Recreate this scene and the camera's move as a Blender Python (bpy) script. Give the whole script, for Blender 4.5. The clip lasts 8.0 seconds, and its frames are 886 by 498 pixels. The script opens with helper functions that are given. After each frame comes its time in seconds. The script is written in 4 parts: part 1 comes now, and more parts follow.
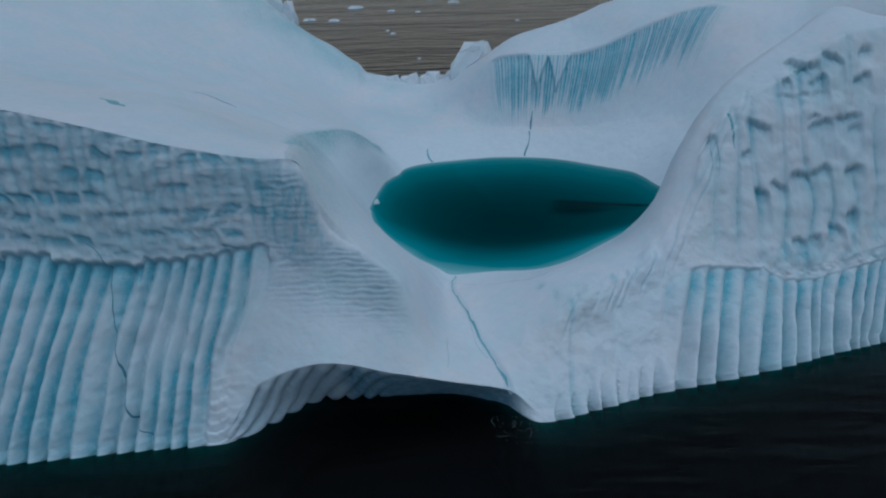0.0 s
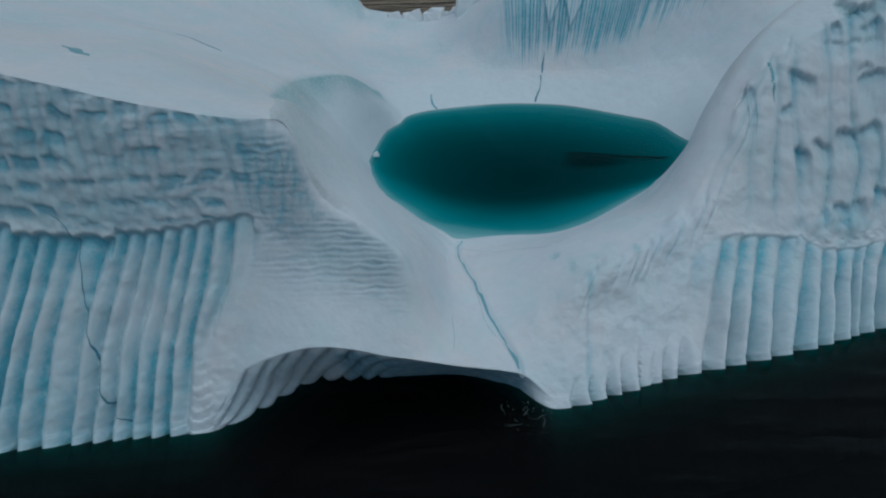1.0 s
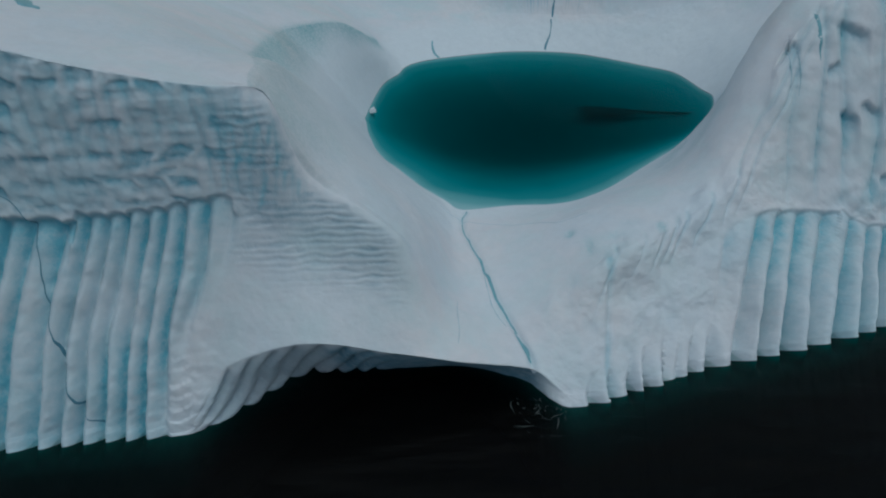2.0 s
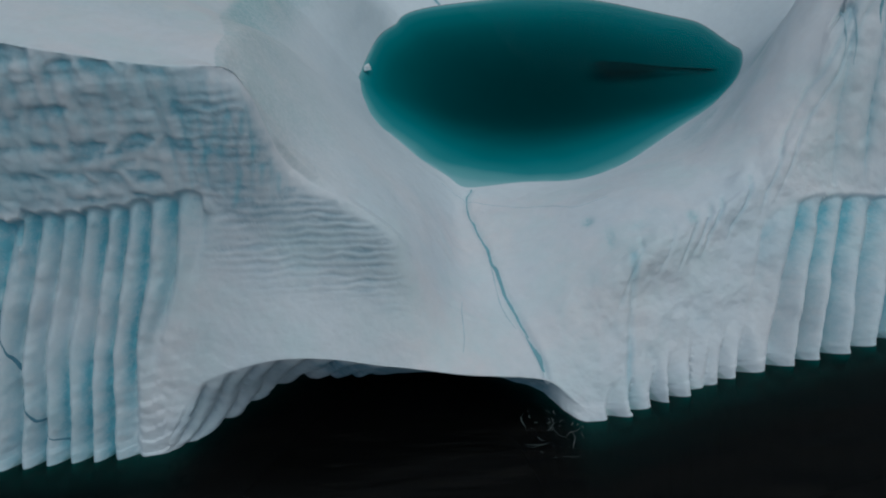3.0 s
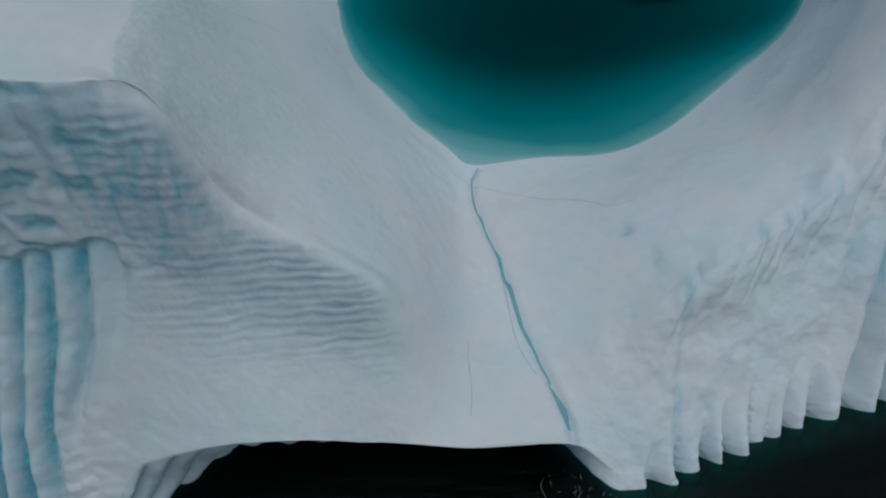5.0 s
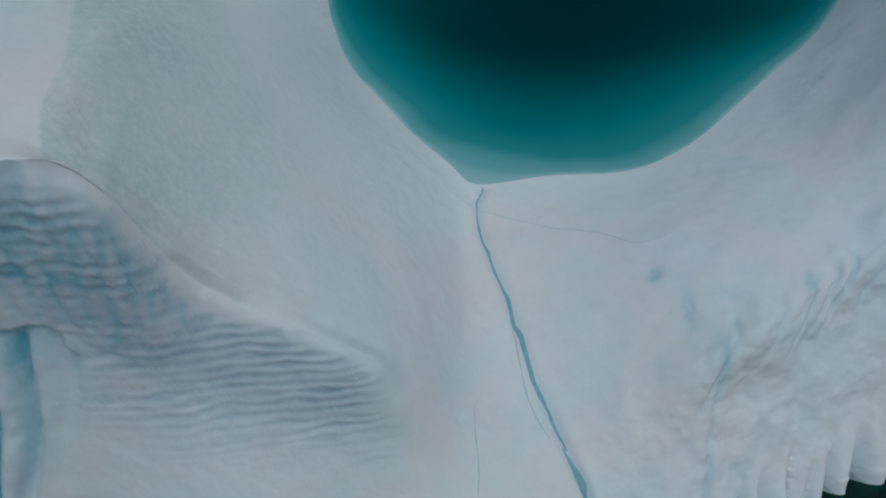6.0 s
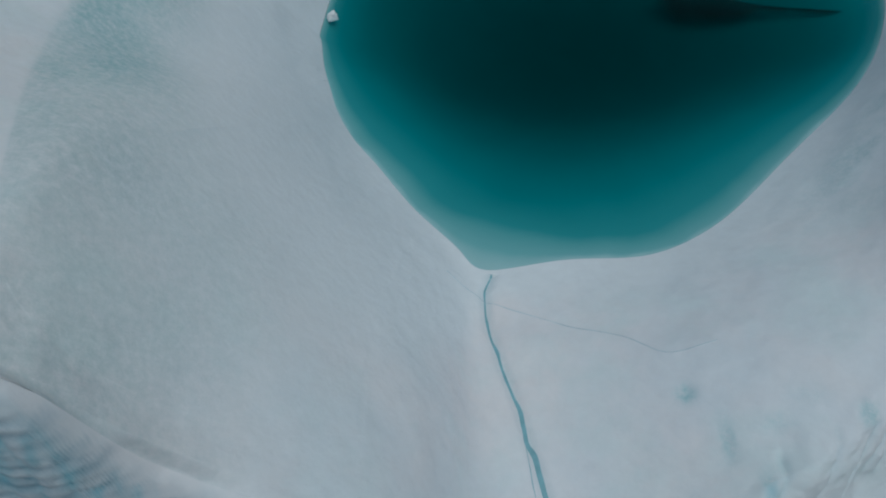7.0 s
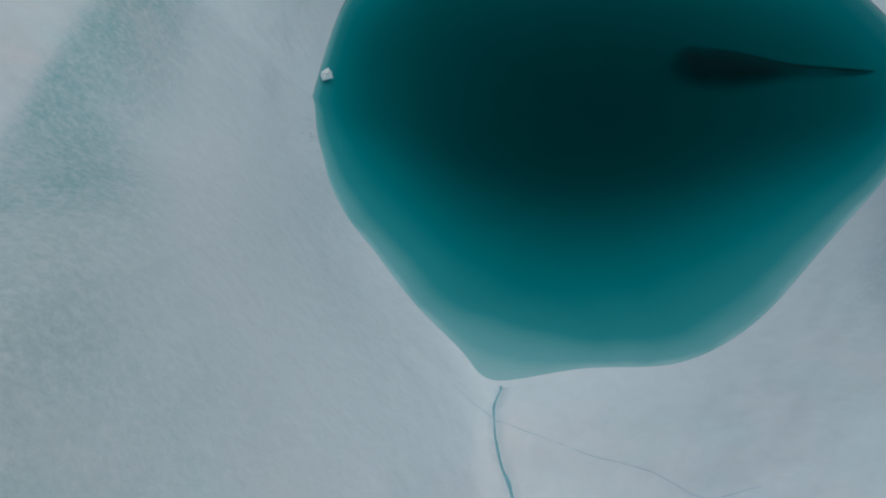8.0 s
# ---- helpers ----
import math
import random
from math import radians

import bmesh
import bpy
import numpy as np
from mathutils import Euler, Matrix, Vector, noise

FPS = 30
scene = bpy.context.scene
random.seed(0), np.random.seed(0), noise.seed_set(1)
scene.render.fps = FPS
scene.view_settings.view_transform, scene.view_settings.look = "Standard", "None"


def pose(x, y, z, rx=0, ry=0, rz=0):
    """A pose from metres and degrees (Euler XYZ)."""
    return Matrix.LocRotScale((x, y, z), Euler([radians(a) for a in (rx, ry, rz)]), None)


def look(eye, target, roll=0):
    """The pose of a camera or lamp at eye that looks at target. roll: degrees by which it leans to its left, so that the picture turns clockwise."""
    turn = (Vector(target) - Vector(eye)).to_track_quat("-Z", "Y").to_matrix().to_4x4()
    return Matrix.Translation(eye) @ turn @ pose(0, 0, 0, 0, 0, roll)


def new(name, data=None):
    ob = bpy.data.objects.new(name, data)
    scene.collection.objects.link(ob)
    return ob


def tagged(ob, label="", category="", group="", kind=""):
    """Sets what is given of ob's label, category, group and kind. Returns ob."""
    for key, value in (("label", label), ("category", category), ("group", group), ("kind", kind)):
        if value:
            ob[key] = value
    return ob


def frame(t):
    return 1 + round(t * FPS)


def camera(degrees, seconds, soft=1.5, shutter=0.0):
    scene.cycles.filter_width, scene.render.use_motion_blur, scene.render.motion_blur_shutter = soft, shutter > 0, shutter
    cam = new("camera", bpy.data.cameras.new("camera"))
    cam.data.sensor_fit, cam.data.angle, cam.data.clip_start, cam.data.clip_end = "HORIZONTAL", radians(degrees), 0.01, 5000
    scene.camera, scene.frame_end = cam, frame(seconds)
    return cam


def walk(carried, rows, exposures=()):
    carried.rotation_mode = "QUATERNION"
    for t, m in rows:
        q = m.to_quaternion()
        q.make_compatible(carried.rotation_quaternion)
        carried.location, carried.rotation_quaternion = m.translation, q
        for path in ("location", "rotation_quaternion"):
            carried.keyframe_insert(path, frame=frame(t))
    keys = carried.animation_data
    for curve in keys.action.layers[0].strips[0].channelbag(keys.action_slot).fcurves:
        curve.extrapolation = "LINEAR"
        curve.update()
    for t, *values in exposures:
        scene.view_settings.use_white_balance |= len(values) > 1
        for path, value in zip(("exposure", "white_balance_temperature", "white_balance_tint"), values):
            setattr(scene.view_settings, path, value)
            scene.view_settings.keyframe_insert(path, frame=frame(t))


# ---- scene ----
cam = camera(62.8, 8.0, soft=2.0)
METRES, EYE, TILT, LEAN, TURN = 40.0, 28.5, -24.7, 1.5, 0.0
ROWS = [
    (0.0, 0.0, 0.0, 0.0, 0.0, 0.0, -0.0),
    (0.5, -0.0011, 0.0553, 0.0218, 0.17, -2.38, -0.05),
    (1.0, -0.0032, 0.1171, 0.0479, 0.27, -5.08, -0.13),
    (1.5, -0.0055, 0.1744, 0.0695, 0.3, -7.43, -0.15),
    (3.0, -0.012, 0.3599, 0.1428, 0.28, -15.08, -0.06),
    (3.5, -0.0131, 0.4177, 0.1637, 0.23, -17.31, 0.01),
    (4.0, -0.0149, 0.4795, 0.186, 0.08, -19.75, 0.06),
    (4.5, -0.0161, 0.5355, 0.2068, -0.01, -22.04, 0.09),
    (6.0, -0.0219, 0.7108, 0.2696, -0.36, -29.01, 0.12),
    (6.5, -0.0232, 0.7652, 0.2906, -0.33, -29.06, 0.1),
    (7.0, -0.0251, 0.8218, 0.3147, -0.32, -29.22, 0.06),
    (7.5, -0.0279, 0.875, 0.3376, -0.3, -29.27, -0.17),
    (8.0, -0.0334, 0.9314, 0.3612, -0.48, -29.17, -0.45),
]
EXPOSURES = [(0.0, -0.40, 5230, -6), (0.8, -0.36, 5650, -8), (1.5, -0.33, 5850, -7), (3.5, -0.27, 6200, -5), (6.5, -0.19, 6180, -5), (8.0, -0.11, 6300, -6)]
walk(cam, [(t, pose(0, 0, EYE, TILT, LEAN, TURN) @ pose(METRES * x, METRES * y, METRES * z, 90 + pitch, roll, yaw)) for t, x, y, z, yaw, pitch, roll in ROWS], EXPOSURES)

# ---- light ----
scene.view_settings.exposure = 0.0
world = bpy.data.worlds.new("sky")
scene.world = world
world.use_nodes = True
wn = world.node_tree
sky = wn.nodes.new("ShaderNodeTexSky")
sky.sky_type, sky.sun_disc = "NISHITA", False
sky.sun_elevation, sky.sun_rotation = radians(72), radians(150)
sky.air_density, sky.dust_density, sky.ozone_density = 1.0, 3.0, 2.0
# a low haze lies all round the horizon, warm towards the evening glow in the north
where = wn.nodes.new("ShaderNodeTexCoord")
axes = wn.nodes.new("ShaderNodeSeparateXYZ")
wn.links.new(where.outputs["Generated"], axes.inputs[0])
belt = wn.nodes.new("ShaderNodeMapRange")
belt.interpolation_type = "SMOOTHSTEP"
belt.inputs["From Min"].default_value, belt.inputs["From Max"].default_value = 0.08, 0.42
wn.links.new(axes.outputs["Z"], belt.inputs["Value"])
haze = wn.nodes.new("ShaderNodeMix")
haze.data_type = "RGBA"
glow = wn.nodes.new("ShaderNodeMapRange")
glow.interpolation_type = "SMOOTHSTEP"
glow.inputs["From Min"].default_value, glow.inputs["From Max"].default_value = -0.5, 0.75
wn.links.new(axes.outputs["Y"], glow.inputs["Value"])
tone = wn.nodes.new("ShaderNodeMix")
tone.data_type = "RGBA"
tone.inputs[6].default_value = (2.7, 3.0, 3.3, 1)
tone.inputs[7].default_value = (7.6, 4.7, 1.7, 1)
wn.links.new(glow.outputs[0], tone.inputs[0])
wn.links.new(tone.outputs[2], haze.inputs[6])
wn.links.new(belt.outputs[0], haze.inputs[0])
wn.links.new(sky.outputs["Color"], haze.inputs[7])
wn.links.new(haze.outputs[2], wn.nodes["Background"].inputs["Color"])
wn.nodes["Background"].inputs["Strength"].default_value = 0.075
sun_data = bpy.data.lights.new("sun", "SUN")
sun_data.energy, sun_data.angle, sun_data.color = 0.75, radians(90), (1.0, 0.98, 0.96)
sun = new("sun", sun_data)
sun.matrix_world = look((13, -15, 94), (0, 0, 0))


# ---- materials ----
def material(name):
    m = bpy.data.materials.new(name)
    m.use_nodes = True
    t = m.node_tree
    return m, t, t.nodes["Principled BSDF"]


def node(t, kind, **values):
    n = t.nodes.new(kind)
    for key, value in values.items():
        n.inputs[key].default_value = value
    return n


def mix(t, fac, a, b):
    n = t.nodes.new("ShaderNodeMix")
    n.data_type = "RGBA"
    for sock, v in ((n.inputs[0], fac), (n.inputs[6], a), (n.inputs[7], b)):
        if isinstance(v, (tuple, float)):
            sock.default_value = v
        else:
            t.links.new(v, sock)
    return n.outputs[2]


def ramp(t, src, stops):
    n = t.nodes.new("ShaderNodeValToRGB")
    while len(n.color_ramp.elements) < len(stops):
        n.color_ramp.elements.new(0.5)
    for e, (p, c) in zip(n.color_ramp.elements, stops):
        e.position, e.color = p, (*c, 1)
    t.links.new(src, n.inputs[0])
    return n.outputs["Color"]


def tex(t, scale, detail=4.0, rough=0.6, stretch=(1, 1, 1)):
    co = t.nodes.new("ShaderNodeTexCoord")
    mp = t.nodes.new("ShaderNodeMapping")
    mp.inputs["Scale"].default_value = stretch
    t.links.new(co.outputs["Object"], mp.inputs["Vector"])
    n = node(t, "ShaderNodeTexNoise", Scale=scale, Detail=detail, Roughness=rough)
    t.links.new(mp.outputs[0], n.inputs["Vector"])
    return n.outputs["Fac"]


def bump(t, bsdf, height, strength, distance):
    b = node(t, "ShaderNodeBump", Strength=strength, Distance=distance)
    t.links.new(height, b.inputs["Height"])
    t.links.new(b.outputs[0], bsdf.inputs["Normal"])
    return b


def ice_material(name, snow, blue, fine=0.12, grain=1.6, grey_tone=(0.20, 0.36, 0.46), spread=(0.55, 1.4)):
    m, t, p = material(name)
    att = t.nodes.new("ShaderNodeAttribute")
    att.attribute_name = "blue_ice"
    big = ramp(t, tex(t, 0.13, 5), [(0.35, (0.0, 0.0, 0.0)), (0.68, (1.0, 1.0, 1.0))])
    warm = mix(t, big, (*snow, 1), (snow[0] * 1.12, snow[1] * 1.0, snow[2] * 0.955, 1))
    tinge = ramp(t, tex(t, 0.3, 4), [(0.45, (0.0, 0.0, 0.0)), (0.75, (1.0, 1.0, 1.0))])
    warm = mix(t, tinge, warm, (snow[0] * 0.95, snow[1] * 1.0, snow[2] * 0.97, 1))
    # brightness missing from the lit pool slopes, put into their colour
    bright_att = t.nodes.new("ShaderNodeAttribute")
    bright_att.attribute_name = "slope_bright"
    warm = mix(t, bright_att.outputs["Fac"], warm, (snow[0] * 1.06, snow[1] * 1.04, snow[2] * 1.02, 1))
    frost = ramp(t, tex(t, 1.7, 6, 0.7), [(0.3, (0.86, 0.86, 0.86)), (0.75, (1.0, 1.0, 1.0))])
    body = t.nodes.new("ShaderNodeMix")
    body.data_type, body.blend_type = "RGBA", "MULTIPLY"
    body.inputs[0].default_value = 0.5
    t.links.new(warm, body.inputs[6])
    t.links.new(frost, body.inputs[7])
    speck = t.nodes.new("ShaderNodeMapRange")
    speck.inputs["From Min"].default_value, speck.inputs["From Max"].default_value = 0.3, 0.7
    speck.inputs["To Min"].default_value, speck.inputs["To Max"].default_value = spread
    t.links.new(tex(t, grain, 7, 0.75), speck.inputs["Value"])
    amount = t.nodes.new("ShaderNodeMath")
    amount.operation, amount.use_clamp = "MULTIPLY", True
    t.links.new(att.outputs["Fac"], amount.inputs[0])
    t.links.new(speck.outputs[0], amount.inputs[1])
    # grey tone: frosted ice on the bank, painted shade in hollows and arch
    grey = t.nodes.new("ShaderNodeAttribute")
    grey.attribute_name = "grey_ice_shade"
    grey_amount = t.nodes.new("ShaderNodeMath")
    grey_amount.operation, grey_amount.use_clamp = "MULTIPLY", True
    t.links.new(grey.outputs["Fac"], grey_amount.inputs[0])
    t.links.new(speck.outputs[0], grey_amount.inputs[1])
    greyed = mix(t, grey_amount.outputs[0], body.outputs[2], (*grey_tone, 1))
    col = mix(t, amount.outputs[0], greyed, (*blue, 1))
    t.links.new(col, p.inputs["Base Color"])
    p.inputs["Roughness"].default_value = 0.6
    p.inputs["Specular IOR Level"].default_value = 0.3
    bump(t, p, tex(t, 2.6, 6, 0.6), 0.22, fine)
    return m


SNOW, BLUE = (0.74, 0.80, 0.86), (0.20, 0.505, 0.61)
ICE = ice_material("glacier_ice", SNOW, BLUE)
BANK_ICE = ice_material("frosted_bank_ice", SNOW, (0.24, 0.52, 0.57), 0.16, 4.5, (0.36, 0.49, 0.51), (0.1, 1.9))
CHUNK = ice_material("white_ice", (0.80, 0.84, 0.88), BLUE, 0.06)


def depth_material(name, stops, top, deep):
    """Ice under water, whose colour is swallowed by the water above it."""
    m, t, p = material(name)
    geo = t.nodes.new("ShaderNodeNewGeometry")
    sep = t.nodes.new("ShaderNodeSeparateXYZ")
    t.links.new(geo.outputs["Position"], sep.inputs[0])
    rng = node(t, "ShaderNodeMapRange")
    rng.inputs["From Min"].default_value, rng.inputs["From Max"].default_value = top, deep
    t.links.new(sep.outputs["Z"], rng.inputs["Value"])
    t.links.new(ramp(t, rng.outputs[0], stops), p.inputs["Base Color"])
    p.inputs["Roughness"].default_value = 0.9
    p.inputs["Specular IOR Level"].default_value = 0.0
    return m


POOL = 2.7
FLOOR_ICE = depth_material("drowned_pool_ice", [(0.0, (0.55, 0.68, 0.72)), (0.03, (0.22, 0.47, 0.50)), (0.12, (0.05, 0.31, 0.34)), (0.34, (0.008, 0.205, 0.23)), (0.62, (0.002, 0.118, 0.131)), (0.84, (0.001, 0.060, 0.066)), (1.0, (0.001, 0.028, 0.030))], POOL, POOL - 2.6)
FOOT_ICE = depth_material("drowned_foot_ice", [(0.0, (0.009, 0.074, 0.069)), (0.10, (0.004, 0.032, 0.031)), (0.26, (0.002, 0.010, 0.010)), (0.55, (0.002, 0.003, 0.003)), (1.0, (0.002, 0.0025, 0.0025))], 0.0, -5.0)


def water_material(name, tint, ripple, distance, ior, stretch, share, rough):
    m, t, p = material(name)
    t.nodes.remove(p)
    clear = t.nodes.new("ShaderNodeBsdfTransparent")
    clear.inputs["Color"].default_value = (*tint, 1)
    gloss = t.nodes.new("ShaderNodeBsdfGlossy")
    gloss.inputs["Roughness"].default_value = rough
    fres = node(t, "ShaderNodeFresnel", IOR=ior)
    b = node(t, "ShaderNodeBump", Strength=ripple, Distance=distance)
    both = t.nodes.new("ShaderNodeMath")
    both.operation = "MULTIPLY_ADD"
    both.inputs[1].default_value = 3.0
    t.links.new(tex(t, 0.07, 3, 0.6, stretch), both.inputs[0])
    t.links.new(tex(t, 0.5, 5, 0.6, stretch), both.inputs[2])
    t.links.new(both.outputs[0], b.inputs["Height"])
    for n in (gloss, fres):
        t.links.new(b.outputs[0], n.inputs["Normal"])
    mx = t.nodes.new("ShaderNodeMixShader")
    part_of = t.nodes.new("ShaderNodeMath")
    part_of.operation = "MULTIPLY"
    part_of.inputs[1].default_value = share
    t.links.new(fres.outputs[0], part_of.inputs[0])
    for i, src in enumerate((part_of, clear, gloss)):
        t.links.new(src.outputs[0], mx.inputs[i])
    t.links.new(mx.outputs[0], t.nodes["Material Output"].inputs["Surface"])
    return m


SEA = water_material("sea_water", (0.85, 0.93, 0.93), 0.8, 0.45, 1.15, (0.25, 1, 1), 1.5, 0.34)
POOL_WATER = water_material("pool_water", (0.9, 0.97, 0.97), 0.03, 0.05, 1.2, (1, 1, 1), 0.3, 0.08)


def plain(name, colour, rough, spec=0.3):
    m, t, p = material(name)
    n = ramp(t, tex(t, 2.5, 5), [(0.3, tuple(c * 0.75 for c in colour)), (0.7, colour)])
    t.links.new(n, p.inputs["Base Color"])
    p.inputs["Roughness"].default_value = rough
    p.inputs["Specular IOR Level"].default_value = spec
    return m


DEEP = plain("deep_water_dark", (0.003, 0.0034, 0.0034), 1.0, 0.0)
CRACK = plain("blue_crack_ice", (0.26, 0.51, 0.59), 0.4)
DARK_CRACK = plain("dark_crack_ice", (0.14, 0.32, 0.42), 0.5)
STREAK = plain("pale_blue_ice", (0.42, 0.61, 0.69), 0.5)
FAINT = plain("hairline_crack_ice", (0.58, 0.70, 0.77), 0.5)
FOAM = plain("foam", (0.10, 0.125, 0.12), 0.9)


# ---- numbers in the plane ----
def pchip(t, p, at, period=None):
    """Smooth curves through the rows p at the places t, without overshoot."""
    t, p = np.asarray(t, float), np.asarray(p, float)
    if period:
        t = np.r_[t[-3:] - period, t, t[:3] + period]
        p = np.concatenate([p[-3:], p, p[:3]])
    h = np.diff(t).reshape((-1,) + (1,) * (p.ndim - 1))
    d = np.diff(p, axis=0) / h
    m = np.zeros_like(p)
    w1, w2 = 2 * h[1:] + h[:-1], h[1:] + 2 * h[:-1]
    same = d[:-1] * d[1:] > 0
    with np.errstate(divide="ignore", invalid="ignore"):
        m[1:-1] = np.where(same, (w1 + w2) / (w1 / d[:-1] + w2 / d[1:]), 0)
    m[0], m[-1] = d[0], d[-1]
    i = np.clip(np.searchsorted(t, at, side="right") - 1, 0, len(t) - 2)
    hh = h[i]
    u = (np.asarray(at) - t[i]).reshape(hh.shape) / hh
    return (2 * u**3 - 3 * u**2 + 1) * p[i] + (u**3 - 2 * u**2 + u) * hh * m[i] + (3 * u**2 - 2 * u**3) * p[i + 1] + (u**3 - u**2) * hh * m[i + 1]


def spline(t, p, at, period):
    """A closed curve without kinks through the rows p at the places t."""
    n = len(t)
    h = np.diff(np.r_[t, t[0] + period])
    a = np.zeros((n, n))
    b = np.zeros((n, p.reshape(n, -1).shape[1]))
    flat = p.reshape(n, -1)
    for i in range(n):
        j, l = (i - 1) % n, (i + 1) % n
        a[i, j] += h[j]
        a[i, i] += 2 * (h[j] + h[i])
        a[i, l] += h[i]
        b[i] = 6 * ((flat[l] - flat[i]) / h[i] - (flat[i] - flat[j]) / h[j])
    m = np.linalg.solve(a, b)
    x = (np.asarray(at) - t[0]) % period + t[0]
    i = np.clip(np.searchsorted(t, x, side="right") - 1, 0, n - 1)
    l = (i + 1) % n
    hh = h[i][:, None]
    u, w = (x - np.asarray(t)[i])[:, None], None
    w = hh - u
    out = (m[i] * w**3 + m[l] * u**3) / (6 * hh) + (flat[i] / hh - m[i] * hh / 6) * w + (flat[l] / hh - m[l] * hh / 6) * u
    return out.reshape((len(x),) + p.shape[1:])


def hashed(*cells):
    h = np.zeros(np.shape(cells[0]))
    for c, k in zip(cells, (127.1, 311.7, 74.7)):
        h = h + c * k
    return np.modf(np.abs(np.sin(h) * 43758.5453))[0]


def value_noise(x, y, z):
    i, j, k = np.floor(x), np.floor(y), np.floor(z)
    f = [(v - w) ** 2 * (3 - 2 * (v - w)) for v, w in ((x, i), (y, j), (z, k))]
    out = 0
    for a in (0, 1):
        for b in (0, 1):
            for c in (0, 1):
                w = (f[0] if a else 1 - f[0]) * (f[1] if b else 1 - f[1]) * (f[2] if c else 1 - f[2])
                out = out + w * hashed(i + a, j + b, k + c)
    return out * 2 - 1


def fractal(x, y, z, octaves=4):
    return sum(value_noise(x * 2**o + 9.1 * o, y * 2**o, z * 2**o) / 2**o for o in range(octaves))


def cells(x, y):
    """Distance to the nearest of scattered points, one in each unit cell, and that cell's own number."""
    i, j = np.floor(x), np.floor(y)
    best, own = np.full(np.shape(x), 9.0), np.zeros(np.shape(x))
    for a in (-1, 0, 1):
        for b in (-1, 0, 1):
            px, py = i + a + hashed(i + a, j + b), j + b + hashed(j + b, i + a + 50)
            d = np.hypot(x - px, y - py)
            own = np.where(d < best, hashed(i + a + 7, j + b + 3), own)
            best = np.minimum(best, d)
    return best, own


def step(v, a, b):
    u = np.clip((v - a) / (b - a), 0, 1)
    return u * u * (3 - 2 * u)


# ---- the iceberg's guide lines, one row a station, clockwise from the west ----
# pool edge x y | inner crease x y z | plateau x y z | rim x y z | shelf x y z | lip x y z | waterline x y
STATIONS_LEFT = [
    (-7.7, 67.5, -12.5, 67.0, 10.5, -35, 62, 18, -60, 55, 24, -75, 50, 12, -79, 48, 0.6, -80, 48),
    (-7.6, 65.0, -13.2, 60.5, 11.6, -26, 52, 17.8, -32.5, 40.8, 21.0, -32.6, 39, 11.9, -36, 32.9, 0.6, -36, 32.5),
    (-7.3, 63.3, -12.9, 54.5, 12.7, -20, 47, 17.8, -22.6, 40.0, 18.8, -22.8, 39.0, 11.1, -26, 33.7, 0.6, -26, 33.3),
    (-6.8, 61.5, -11.8, 49.5, 14.2, -15, 44.5, 16.6, -14.8, 40.2, 16.7, -15.0, 39.3, 10.4, -18, 34.7, 0.6, -18, 34.3),
]
STATIONS_ARCH = [
    (-6.3, 60.0, -10.4, 45.4, 15.8, -10.9, 43, 16.0, -11.2, 40.4, 16.0, -11.4, 39.5, 10.9, -13.9, 35.0, 0.9, -13.9, 34.75),
    (-5.6, 58.6, -9.5, 42.0, 15.9, -9.25, 41.2, 15.95, -9.0, 40.6, 15.8, -9.3, 39.0, 9.6, -11.5, 35.9, 3.5, -11.7, 36.5),
    (-4.5, 57.0, -7.7, 41.6, 12.0, -7.55, 40.95, 11.9, -7.4, 40.4, 11.6, -7.6, 38.6, 8.0, -7.7, 36.0, 4.7, -8.2, 39.2),
    (-2.6, 54.2, -3.4, 42.0, 8.8, -3.4, 40.8, 9.0, -3.5, 39.8, 8.8, -3.3, 38.5, 6.1, -3.5, 36.45, 3.55, -3.8, 39.2),
    (-0.9, 52.2, -0.8, 46, 3.4, -0.75, 42, 3.7, -0.75, 39.8, 3.8, -0.75, 38.0, 3.4, -0.8, 36.5, 3.0, -0.6, 39.2),
]
STATIONS_SPILL = [
    (0.35, 51.2, 0.15, 48.3, 2.9, 0.95, 45.3, 2.85, 2.3, 40.4, 2.45, 3.05, 38.4, 2.1, 3.55, 37.2, 1.6, 2.6, 38.3),
    (3.0, 51.6, 3.6, 47.5, 3.6, 4.6, 44, 3.9, 5.0, 41, 3.6, 5.3, 38.3, 2.0, 5.4, 36.5, 0.5, 5.4, 36.1),
    (6.0, 51.7, 6.1, 46.5, 4.8, 7.6, 43.8, 5.5, 8.2, 42, 5.5, 8.2, 40.6, 3.7, 8.6, 37.5, 0.5, 8.7, 37.1),
    (9.5, 53.2, 10.5, 48, 5.6, 11.8, 45.5, 6.3, 12.2, 44, 6.2, 12.4, 42.9, 4.6, 12.7, 39.0, 0.5, 12.7, 38.6),
    (13.6, 57.0, 14.3, 50.5, 6.6, 15.6, 48.2, 8.3, 16.2, 47, 8.1, 16.6, 45.3, 6.2, 17.0, 40.2, 0.5, 17.0, 39.8),
]
